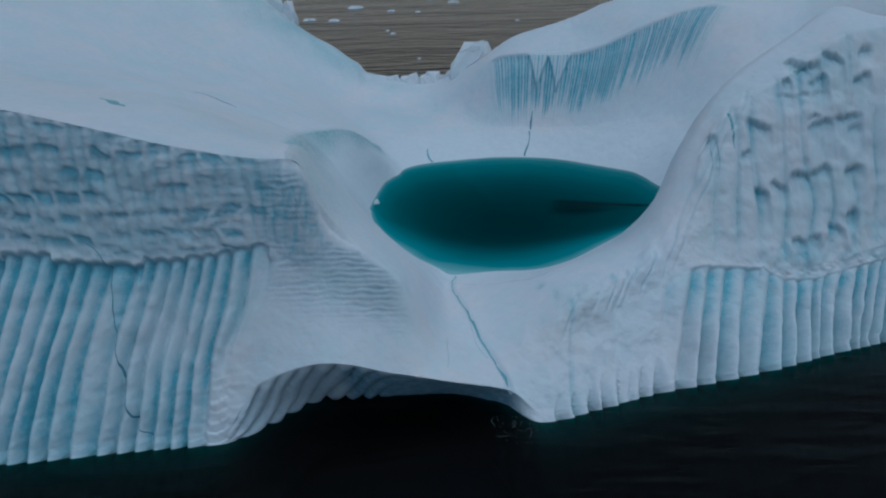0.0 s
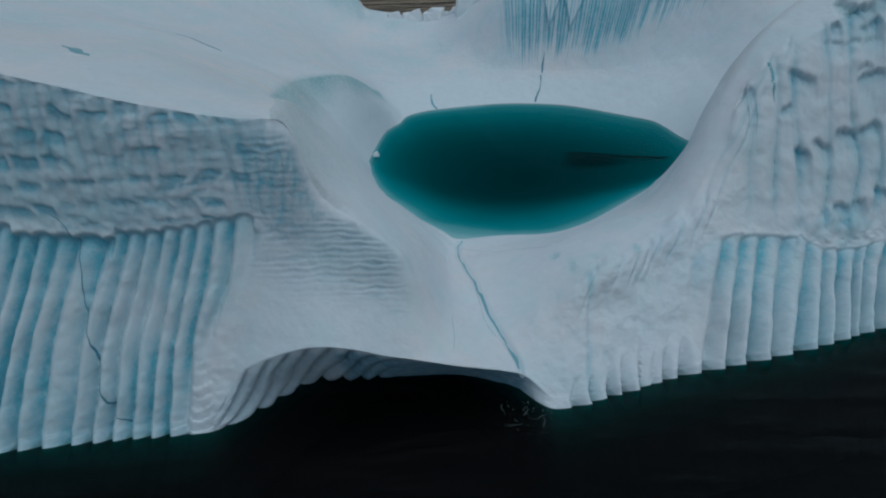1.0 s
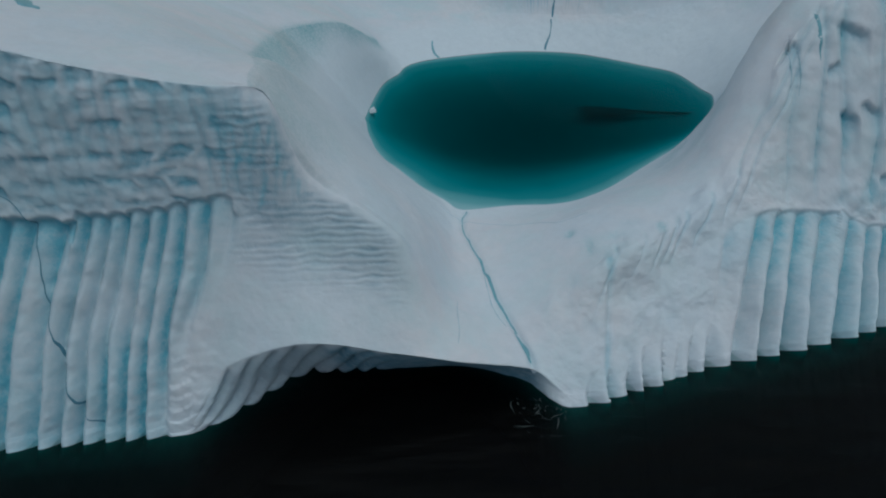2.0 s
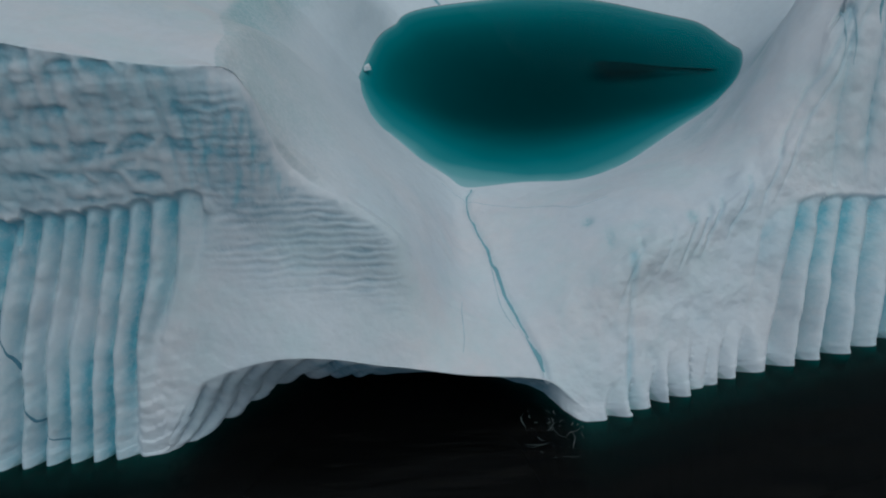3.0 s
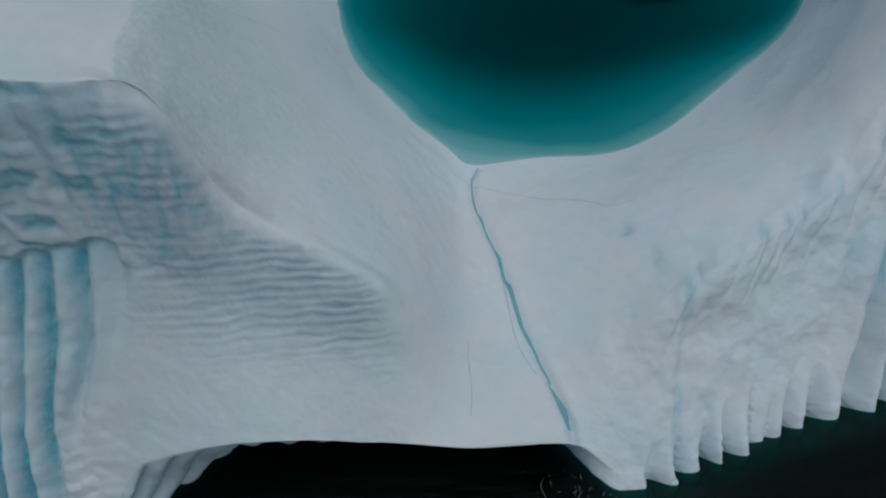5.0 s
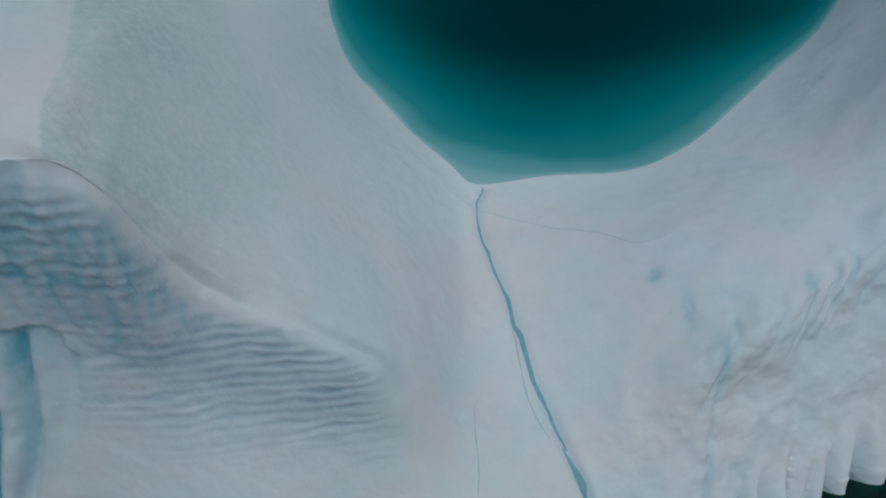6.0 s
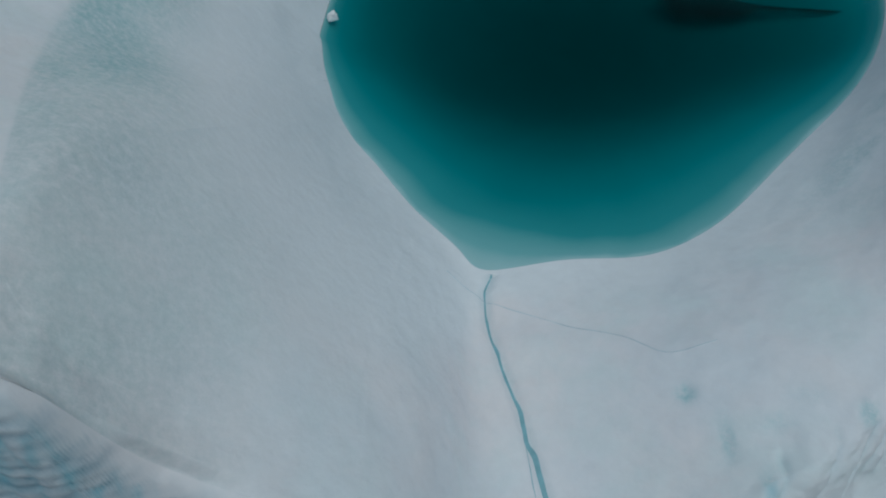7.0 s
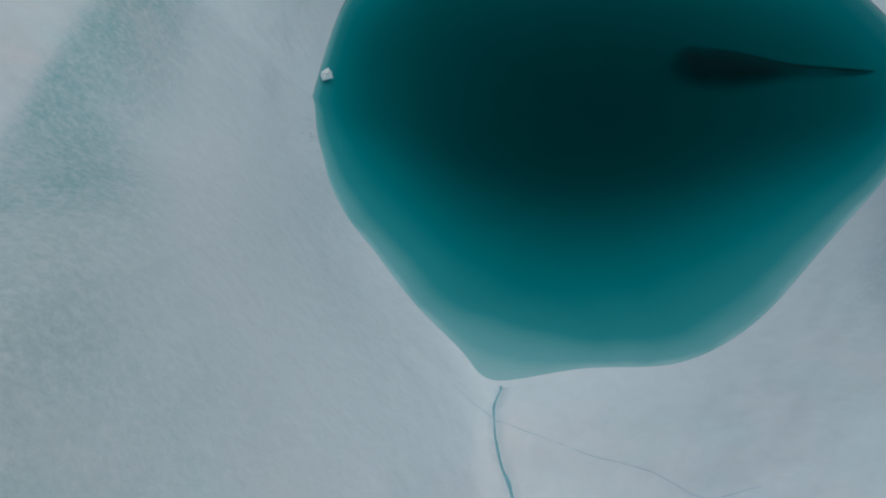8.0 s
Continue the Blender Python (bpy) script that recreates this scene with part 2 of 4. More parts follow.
STATIONS_RIGHT = [
    (17.5, 60.8, 17.0, 53.5, 10.6, 18.4, 52, 14.0, 18.9, 50.8, 13.9, 20.0, 46.3, 5.8, 20.8, 41.3, 0.5, 20.8, 40.9),
    (20.2, 64.6, 20.5, 57, 13.8, 24.0, 55, 18.6, 24.5, 52.5, 17.4, 25.0, 46.5, 5.2, 26.0, 43.3, 0.5, 26.0, 42.8),
    (21.5, 67.5, 26.0, 62, 13.5, 29.5, 57.5, 21.3, 30.2, 54, 20.3, 31.5, 48, 6.0, 32.5, 45.3, 0.5, 32.5, 44.8),
    (21.6, 70.0, 29.0, 69, 10.0, 37.0, 68, 14.5, 46.0, 62, 20.0, 50.0, 54, 7.0, 52.0, 52.0, 0.5, 52.3, 51.5),
    (20.0, 74.7, 25.5, 79, 8.0, 32.5, 84, 18.8, 38.0, 90, 20.5, 50.0, 98, 9.0, 54.0, 101, 0.5, 54.4, 101.5),
]
STATIONS_BACK = [
    (16.5, 77.4, 18.0, 82.5, 6.2, 20.8, 87, 15.0, 22.0, 94, 18.6, 30.0, 106, 9.0, 32.0, 112, 0.5, 32.2, 112.5),
    (11.5, 80.4, 12.6, 84.5, 5.2, 14.1, 88, 12.9, 15.0, 95, 16.0, 18.0, 105, 7.0, 19.0, 111, 0.5, 19.2, 111.5),
    (7.5, 81.2, 7.4, 86, 5.0, 7.3, 90, 12.8, 8.3, 95, 14.2, 10.0, 102, 6.0, 10.0, 107, 0.5, 10.0, 107.5),
    (3.0, 81.0, 0.5, 88, 4.6, -2.0, 96, 6.3, -3.0, 104, 7.3, -6.0, 105, 4.0, -6.5, 108, 0.5, -6.5, 108.5),
    (-2.5, 79.6, -5.8, 85, 4.8, -10.0, 96, 6.2, -12.4, 104, 8.9, -16.0, 109, 5.0, -17.0, 113, 0.5, -17.0, 113.5),
]
STATIONS_WEST = [
    (-5.4, 76.5, -7.6, 79.3, 5.2, -20.0, 92, 11.5, -26.5, 104, 19.4, -37.0, 112, 8.0, -39.0, 117, 0.5, -39.0, 117.5),
    (-7.0, 72.8, -10.2, 71.3, 9.3, -28.0, 76, 14.0, -44.0, 92, 23.0, -70.0, 90, 10.0, -74.0, 92, 0.5, -74.5, 92),
]
STATIONS = np.array(STATIONS_LEFT + STATIONS_ARCH + STATIONS_SPILL + STATIONS_RIGHT + STATIONS_BACK + STATIONS_WEST)
n_st = len(STATIONS)
guides = np.zeros((n_st, 8, 3))
guides[:, 0] = np.c_[STATIONS[:, 0:2], np.full(n_st, POOL)]
for g in range(5):
    guides[:, g + 1] = STATIONS[:, 2 + 3 * g : 5 + 3 * g]
guides[:, 6] = np.c_[STATIONS[:, 17:19], np.zeros(n_st)]
# the drowned foot runs outwards under the water, but falls away steeply inside the arch
out = guides[:, 6] - guides[:, 3]
out[:, 2] = 0
out /= np.linalg.norm(out, axis=1)[:, None]
reach = np.array([4.0] * n_st)
reach[5:9], reach[9] = -5.0, -1.0
guides[:, 7] = guides[:, 6] + out * reach[:, None] + np.array([0, 0, -6.0])

# stations follow one another by the way along the shelf, columns are laid close along the front
way = np.r_[0, np.cumsum(np.maximum(1.5, np.linalg.norm(np.diff(guides[:, [3, 4, 6]].mean(1), axis=0), axis=1)))]
period = way[-1] + 20.0
F0, F1 = way[1], way[16]
cols = np.r_[np.arange(F0, F1, 0.095), np.arange(F1, way[18], 0.5), np.arange(way[18], way[22], 0.065), np.arange(way[22], period + F0, 0.5)]
cols = cols[np.r_[True, np.diff(cols) > 0.03]]
lines = pchip(way, guides, cols, period)
round_w = 0.8
lines[:, :3] += round_w * (spline(way, guides[:, :3], cols, period) - lines[:, :3])
lines[:, 0, 2] = POOL
SEGMENTS = (44, 40, 34, 68, 104, 22, 26)
rows_v = np.concatenate([[g + i / n for i in range(n)] for g, n in enumerate(SEGMENTS)] + [[7.0]])
NC, NR = len(cols), len(rows_v)
chord = np.linalg.norm(np.diff(lines, axis=1), axis=2)
# smooth profile of each column through its eight guides
h = chord[:, :, None]
d = np.diff(lines, axis=1) / h
slopes = np.zeros_like(lines)
w1, w2 = 2 * h[:, 1:] + h[:, :-1], h[:, 1:] + 2 * h[:, :-1]
with np.errstate(divide="ignore", invalid="ignore"):
    slopes[:, 1:-1] = np.where(d[:, :-1] * d[:, 1:] > 0, (w1 + w2) / (w1 / d[:, :-1] + w2 / d[:, 1:]), 0)
slopes[:, 0], slopes[:, -1] = d[:, 0], d[:, -1]
# how sharply the profile breaks at each guide
CREASE = np.broadcast_to(np.array([0, 0.35, 0.0, 0.5, 0.4, 1.0, 0.6, 0])[None, :, None], (NC, 8, 1)).copy()
CREASE[:, 3, 0] -= 0.3 * step(cols, way[4], way[5]) * (1 - step(cols, way[7] + 1, way[8] + 1))
spill_soft = step(cols, way[8], way[9] + 1) * (1 - step(cols, way[13], way[14]))
CREASE[:, 3:5, 0] *= (1 - spill_soft)[:, None]
CREASE[:, 1, 0] *= step(cols, way[6], way[8])
into = slopes.copy()
into[:, 1:] += (d - slopes[:, 1:]) * CREASE[:, 1:]
outof = slopes.copy()
outof[:, :-1] += (d - slopes[:, :-1]) * CREASE[:, :-1]
seg = np.minimum(rows_v.astype(int), 6)
u = (rows_v - seg)[None, :, None]
hs = h[:, seg]
base = (2 * u**3 - 3 * u**2 + 1) * lines[:, seg] + (u**3 - 2 * u**2 + u) * hs * outof[:, seg] + (3 * u**2 - 2 * u**3) * lines[:, seg + 1] + (u**3 - u**2) * hs * into[:, seg + 1]

# even out the snow slopes along the stations, leaving the pool's edge and the rim
even = np.arange(cols[0], cols[-1], 0.25)
soft_w = (step(rows_v, 0.0, 0.35) * (1 - step(rows_v, 2.4, 3.0)))[None, :, None]
idx = np.clip(np.searchsorted(cols, even), 0, NC - 1)
run = base[idx]
row_of_rim = sum(SEGMENTS[:3])


def smoothed(n):
    bell = np.exp(-((np.arange(-2 * n, 2 * n + 1) / n) ** 2))
    bell /= bell.sum()
    wrap = np.concatenate([run[-2 * n :], run, run[: 2 * n]])
    return sum(b * wrap[i : i + len(run)] for i, b in enumerate(bell))


far_side = np.maximum(1 - step(even, way[3], way[5]), step(even, way[22], way[23] + 6))[:, None, None]
flank = step(even, way[1], way[3]) * (1 - step(even, way[6], way[8]))
flank = flank[:, None, None] * (1 - far_side)
inner = (step(rows_v, 0.1, 0.3) * (1 - step(rows_v, 0.7, 0.95)))[None, :, None]
mean = smoothed(8) * (1 - far_side - flank) + (smoothed(18) * (even < way[8])[:, None, None] + smoothed(10) * (even >= way[8])[:, None, None]) * far_side + (smoothed(9) * (1 - inner) + smoothed(18) * inner) * flank
soft = np.stack([np.stack([np.interp(cols, even, mean[:, r, a] - run[:, r, a]) for a in range(3)], -1) for r in range(row_of_rim)], 1)
base[:, :row_of_rim] += soft * soft_w[:, :row_of_rim]


def grid_normals(p):
    a = np.roll(p, -1, 0) - np.roll(p, 1, 0)
    b = np.gradient(p, axis=1)
    n = np.cross(b, a)
    n /= np.linalg.norm(n, axis=2)[:, :, None] + 1e-9
    return n


normal = grid_normals(base)
if normal[:, :100, 2].mean() < 0:
    normal = -normal
X, Y, Z = base[..., 0], base[..., 1], base[..., 2]
V = np.broadcast_to(rows_v, X.shape)
S = np.broadcast_to(cols[:, None] % period, X.shape)
front = step(cols, F0 + 0.2, F0 + 4)[:, None] * (1 - step(cols, F1 + 4, F1 + 12))[:, None]
front = np.broadcast_to(front, X.shape)

# ribs of the lower wall: leaning rounded columns between sharp grooves, uneven in width
XC = np.broadcast_to(lines[:, 5, 0][:, None], X.shape)
toward_arch = 1.6 * step(V, 4.15, 4.7)
left_w = (1 - step(XC + toward_arch, -14.4, -12.6)) * (V > 3.9) + (1 - step(X, -11.0, -8.6)) * (V <= 3.9)
right_w = np.maximum(step(XC, 13.0, 16.5) * 0.6 + 0.4 * step(XC, 13.8, 17.0), 0.5 * step(X, 5.6, 7.2) * step(V, 4.6, 5.2))
GROOVES_L = np.r_[-52:-31:1.1, -31.0, -30.0, -29.0, -27.85, -26.85, -25.75, -24.75, -23.6, -22.1, -21.0, -20.0, -19.05, -18.05, -17.1, -16.0, -14.6, -13.2, -12.0, -8.0]
GROOVES_R = np.r_[-4.0, 5.2, 6.3, 7.35, 8.5, 9.2, 10.4, 11.2, 12.0, 13.1, 14.75, 16.1, 17.5, 19.1, 20.8, 22.1, 23.2, 24.4, 25.1, 26.35, 27.65, 28.5, 29.4, 30.5, 31.4, 32.5:75:1.1]


def rib_phase(xc, v, z):
    """How many grooves lie before a place, with the part of the way to the next one."""
    left = xc - (0.3 + 0.07 * (xc + 27).clip(0, 9)) * step(v, 4.5, 5.05)
    right = xc - (0.36 + 0.03 * (xc - 15).clip(0, 8)) * (z - 0.3).clip(0, 6.5)
    wave = 0.10 * value_noise(xc * 0.4, z * 0.4, xc * 0)
    count_l = np.interp(left + wave, GROOVES_L, np.arange(len(GROOVES_L)))
    count_r = np.interp(right + wave, GROOVES_R, np.arange(len(GROOVES_R)))
    return np.where(xc < -5, count_l, 500 + count_r)


phase = rib_phase(XC, V, Z)
rib_no = np.floor(phase)
in_rib = phase - rib_no
own_l = own_r = hashed(rib_no, phase * 0)
tooth_w = step(V, 4.3, 5.0)
crest = np.where(XC < 0, 0.36 - 0.05 * tooth_w, 0.62 + 0.03 * tooth_w) + 0.12 * (own_l - 0.5)
over = np.where(in_rib < crest, 0.5 * in_rib / crest, 0.5 + 0.5 * (in_rib - crest) / (1 - crest))
sharp = 0.72 + 0.3 * step(V, 4.4, 5.2) + 0.35 * step(V, 4.4, 5.0) * (XC > 0)
rib_l = np.sin(np.pi * over) ** (sharp + 1.4 * (1 - left_w))
rib_l += tooth_w * (np.sin(np.pi * over) ** 0.9 - rib_l)
rib_r = np.sin(np.pi * over) ** sharp
rib_r += tooth_w * (np.sin(np.pi * over) ** 0.95 - rib_r)
head_own = hashed(np.floor(phase / 2.4 + 0.3 * own_l), phase * 0 + 6)
head_at = np.where(XC < 0, 3.985 + 0.09 * (0.8 * head_own + 0.2 * own_l), 4.02 + 0.05 * head_own + 0.14 * step(XC, 22.5, 24.5)) + 0.016 * (2 * in_rib - 1) ** 2
low = step(V, head_at - np.where(XC < 0, 0.015, 0.05), head_at + np.where(XC < 0, 0.06, 0.12)) * (1 - 0.95 * step(V, 6.0, 6.14))
fade_l = low * (1 + 0.4 * step(V, 4.4, 5.1))
foot_grow = 1 + step(V, 4.3, 5.0) * (2.3 + 0.5 * step(XC, 6, 9) * (1 - step(XC, 17, 20)))
ribs = front * (left_w * (0.72 * rib_l - 0.56) * fade_l * (0.7 + 0.5 * own_l) + right_w * (0.62 * rib_r - 0.44) * low * foot_grow * np.where(XC < 13, 0.15 + 1.2 * own_r, 0.65 + 0.5 * own_r))
# rib heads sink below the ledge above them
head_w = left_w + step(XC, 15.0, 15.6)
head = head_w * np.where(XC < 0, 1.0, 0.08 + 0.28 * step(XC, 16.3, 18.0)) * step(V, head_at - 0.018, head_at + 0.022) * np.exp(-(((V - head_at).clip(0) / 0.14) ** 1.2)) * (V < 4.8) * (0.35 + 0.65 * head_own)
ribs = ribs - 0.75 * head * front
# small steps across the ribs where they meet the arch
lowz = step(Z, 6.0, 1.5) * front * (0.45 + 0.55 * step(X, -19, -13)) * (1 - step(X, -8, -5))
steps = lowz * (0.03 + 0.09 * own_l) * (np.modf(np.abs((Z + 0.14 * rib_l + 0.3 * own_l + 0.3 * value_noise(X * 0.7, Y, Z)) / 0.56))[0])
# hollows of the upper wall: scooped niches, deepest under their upper edge, in uneven courses
def niches(x, z, w, hgt, keep, seed, edge=0.14, shift=3.0):
    wx = x / w + 0.35 * value_noise(x / w * 0.8, z / hgt * 0.8, x * 0 + seed)
    wz = z / hgt + 0.45 * value_noise(x / w * 0.45, z / hgt * 0.3, x * 0 + seed + 5)
    row = np.floor(wz)
    vz = wz - row
    wx = wx + hashed(row, row * 0 + seed) * shift
    col = np.floor(wx)
    uu = wx - col
    own = hashed(col, row + seed)
    arch = 0.97 - 0.12 * (2 * uu - 1) ** 2 - 0.12 * own
    across = np.clip(1 - np.abs(2 * uu - 1) ** 5, 0, 1)
    depth = across * (vz / arch).clip(0, 1) ** 2.0 * (1 - step(vz, arch - edge, arch))
    return depth * np.clip((own - keep) / (1 - keep), 0, 1) ** 0.6, depth


def scoops(x, z, w, hgt, keep, seed):
    """Hollows cut in under slanting ledges, deepest at their far upper corner, in uneven courses."""
    wx = x / w + 0.55 * value_noise(x / w * 0.5, z / hgt * 0.9, x * 0 + seed)
    wz = z / hgt + 0.55 * value_noise(x / w * 0.35, z / hgt * 0.3, x * 0 + seed + 5) + 0.12 * value_noise(x / w * 1.9, z / hgt, x * 0 + seed)
    row = np.floor(wz)
    vz = wz - row
    wx = wx + hashed(row, row * 0 + seed) * 0.8
    col = np.floor(wx)
    uu = wx - col
    own = hashed(col, row + seed)
    foot = 0.05 + 0.35 * hashed(col + 8, row + seed)
    top = 1.0 - 0.2 * uu - 0.1 * hashed(col + 3, row + seed)
    across = step(uu, 0.0, 0.22) * (0.7 + 0.3 * uu) * (1 - step(uu, 0.84, 1.0))
    down = step(vz, foot - 0.1, 0.8) ** 0.7 * (1 - step(vz, top - 0.14, top))
    return across * down * np.clip((own - keep) / (1 - keep), 0, 1) ** 0.5


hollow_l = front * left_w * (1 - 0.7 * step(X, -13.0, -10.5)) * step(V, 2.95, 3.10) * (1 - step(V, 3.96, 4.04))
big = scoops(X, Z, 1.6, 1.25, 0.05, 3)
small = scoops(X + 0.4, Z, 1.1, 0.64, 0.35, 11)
# masks of the scoops, for blue ice and for painted shade
dim_l, dim_s = step(big, 0.02, 0.7), step(small, 0.05, 0.6)
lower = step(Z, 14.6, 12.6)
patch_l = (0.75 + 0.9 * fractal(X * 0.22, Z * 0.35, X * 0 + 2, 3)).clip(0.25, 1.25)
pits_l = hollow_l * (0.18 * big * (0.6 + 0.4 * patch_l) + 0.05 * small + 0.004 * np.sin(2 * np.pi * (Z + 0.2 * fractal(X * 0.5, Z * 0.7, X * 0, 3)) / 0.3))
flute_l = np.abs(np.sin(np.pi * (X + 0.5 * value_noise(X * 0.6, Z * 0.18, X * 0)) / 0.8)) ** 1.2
upright_w = front * left_w * step(V, 2.9, 3.1) * (1 - step(V, 3.97, 4.03)) * (1.25 - 0.75 * lower)
upright = upright_w * 0.11 * (flute_l - 0.7)
hollow_r = (0.15 + 1.3 * fractal(X * 0.16, Z * 0.16, X * 0 + 8, 3)).clip(0, 0.9) * front * step(X, 19, 22) * step(V, 2.6, 2.95) * (1 - step(V, 3.97, 4.05))
small_r, _ = niches(X + 0.4 * fractal(X * 0.7, Z * 0.7, Y * 0, 3), Z, 1.2, 1.7, 0.55, 31, 0.06)
HOLLOWS = (
    (26.4, 17.5, 1.7), (25.6, 18.5, 2.4), (24.4, 17.5, 0.9), (27.6, 18.9, 1.5), (22.1, 14.4, 1.9), (21.2, 12.9, 0.9), (18.6, 13.6, 1.3),
    (26.6, 14.6, 2.2), (28.5, 15.1, 2.3), (29.0, 14.3, 1.3), (23.5, 10.6, 1.5), (22.2, 10.1, 1.1), (25.1, 11.1, 1.7), (26.5, 11.5, 1.8),
    (29.0, 11.5, 1.7), (28.9, 8.6, 1.1), (27.6, 7.7, 1.3), (24.8, 6.8, 1.2), (30.0, 19.0, 1.4), (29.6, 17.4, 1.5), (26.0, 7.4, 0.9),
    (6.5, 2.9, 0.9), (9.5, 2.9, 1.3), (11.3, 2.4, 0.9), (8.6, 1.9, 0.7),
)
pits_r, dark_r = 0 * X, 0 * X
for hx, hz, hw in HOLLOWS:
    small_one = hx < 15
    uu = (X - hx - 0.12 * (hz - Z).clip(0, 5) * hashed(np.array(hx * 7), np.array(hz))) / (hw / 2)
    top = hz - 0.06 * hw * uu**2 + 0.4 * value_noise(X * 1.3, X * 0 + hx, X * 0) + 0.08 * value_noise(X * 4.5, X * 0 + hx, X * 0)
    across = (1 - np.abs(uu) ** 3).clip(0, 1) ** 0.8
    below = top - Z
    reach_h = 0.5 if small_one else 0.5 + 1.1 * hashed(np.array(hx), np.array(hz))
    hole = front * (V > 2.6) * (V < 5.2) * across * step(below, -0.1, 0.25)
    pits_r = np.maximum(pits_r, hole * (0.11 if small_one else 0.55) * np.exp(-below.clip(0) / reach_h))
    # shade under each hollow's upper edge, put into the grey of the ice
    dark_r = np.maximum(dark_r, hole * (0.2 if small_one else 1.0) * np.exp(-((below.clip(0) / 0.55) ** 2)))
pits_r = pits_r + 0.35 * hollow_r * small_r * step(X, 21, 26)
groove_r = np.abs(np.sin(np.pi * (X / 1.7 + 0.35 * value_noise(Z * 0.22, X * 0.5, X * 0)))) ** 0.42
face_r = front * step(X, 17, 20) * step(V, 2.75, 3.1) * (1 - step(V, 3.97, 4.03)) * (0.35 + 0.9 * fractal(X * 0.25, Z * 0.22, X * 0 + 4, 3)).clip(0, 1)
up_r = face_r * 0.4 * (groove_r - 0.75)
# ripples of the face beside the arch
ripple_w = front * step(X, -12.5, -10) * (1 - step(X, -4.2, -2.4)) * step(V, 3.06, 3.3) * (1 - step(V, 4.05, 4.5))
dashes, _ = niches(X, Z + 0.12 * fractal(X * 0.35, Z * 0.5, Y * 0, 2), 2.6, 0.84, 0.0, 41, 0.4)
dashes2, _ = niches(X + 0.7, Z + 0.15 * fractal(X * 0.5, Z * 0.5, Y * 0 + 2, 2), 1.1, 0.42, 0.2, 47, 0.35)
lam_at = (Z + 0.6 * (Y - 39) + 0.12 * fractal(X * 0.4, Z * 0.5, Y * 0 + 1, 2)) / 0.4
lam_row = np.floor(lam_at)
lam_at = lam_at + 0.3 * np.abs(np.sin(np.pi * (X / 1.7 + 3 * hashed(lam_row, lam_row * 0)))) + 0.15 * value_noise(X * 1.1, lam_row, Y * 0)
lam = (0.5 + 0.5 * np.sin(2 * np.pi * lam_at)) ** 1.3 * (0.75 + 0.7 * fractal(X * 0.45, lam_row * 0.7, Y * 0, 2)).clip(0.15, 1.2)
ripple = -ripple_w * (0.055 * lam + 0.035 * dashes) * (0.75 + 0.5 * fractal(X * 0.4, Y * 0.2, Z * 0.4, 2)).clip(0.2, 1.3)
streaks = front * step(X, -14, -11) * (1 - step(X, -6.5, -4.5)) * step(Z, 10.0, 12.0) * step(V, 3.05, 3.3) * (1 - step(V, 4.0, 4.2))
streak_at = np.abs(np.sin(np.pi * (X + 0.3 * value_noise(X, Z * 0.3, X * 0)) / 0.62)) ** 0.6
ripple = ripple + streaks * 0.08 * (streak_at - 0.7) * (0.5 + 1.2 * fractal(X * 0.5, Z * 0.5, X * 0 + 6, 2)).clip(0, 1)
# lumps of the face at the spill
lump_w = front * step(X, 4.0, 7.0) * (1 - step(X, 15, 18)) * step(V, 2.3, 3.8) * (1 - step(V, 6.0, 6.2))
lumps = lump_w * (0.10 * fractal(X * 0.5, Y * 0.5, Z * 0.5, 3) + 0.05 * value_noise(X * 2.3, Y * 0.6, Z * 1.4) + 0.13 * value_noise(X * 1.3, Y * 0 + 2, Z * 0.12) * step(X, 6.5, 8))
lean = X - 0.6 * (Z - 5.5)
seam_v = front * step(V, 2.55, 2.8) * (1 - step(V, 3.5, 4.1))
seams = sum(w * np.exp(-(((lean - at + 0.12 * value_noise(Z * 1.1, X * 0 + at, X * 0)) / 0.12) ** 2)) for at, w in ((8.3, 0.6), (9.7, 0.4), (10.8, 0.8), (11.5, 0.9), (12.05, 1.0), (13.2, 1.0), (14.4, 0.8), (15.1, 0.7))) * seam_v
POCKETS = ((6.15, 44.9, 0.28, 0.3), (7.0, 43.3, 0.22, 0.6), (7.8, 41.5, 0.2, 0.6), (10.85, 43.6, 0.2, 0.35), (8.3, 43.6, 0.5, 0.3), (9.4, 44.3, 0.5, 0.4))
pocket = sum(w * np.exp(-(((X - px) / a) ** 2) - ((Y - py) / b) ** 2) for (px, py, a, b), w in zip(POCKETS, (1, 0.6, 1, 1, 0.3, 0.2))) * (V < 4.5) * front
knob_w = front * step(X, 6.5, 8.5) * (1 - step(X, 14, 16)) * step(V, 2.0, 2.6) * (1 - step(V, 3.4, 4.4))
knobs = knob_w * (0.16 * value_noise(X * 1.1, Y * 1.1, Z * 0.6 + 3) + 0.1 * np.abs(value_noise(X * 2.0, Y * 1.4, Z)))
seam_7 = front * (V > 3.0) * (V < 5.9) * np.exp(-(((X - np.interp(Z, (0.3, 1.0, 1.8, 2.6, 5.4), (7.3, 7.35, 7.5, 7.6, 7.95))) / 0.17) ** 2)) * (1 - step(Z, 4.0, 5.6))
lumps = lumps - 0.04 * lump_w * dashes2 - 0.15 * seams - 0.08 * pocket + knobs - 0.14 * seam_7
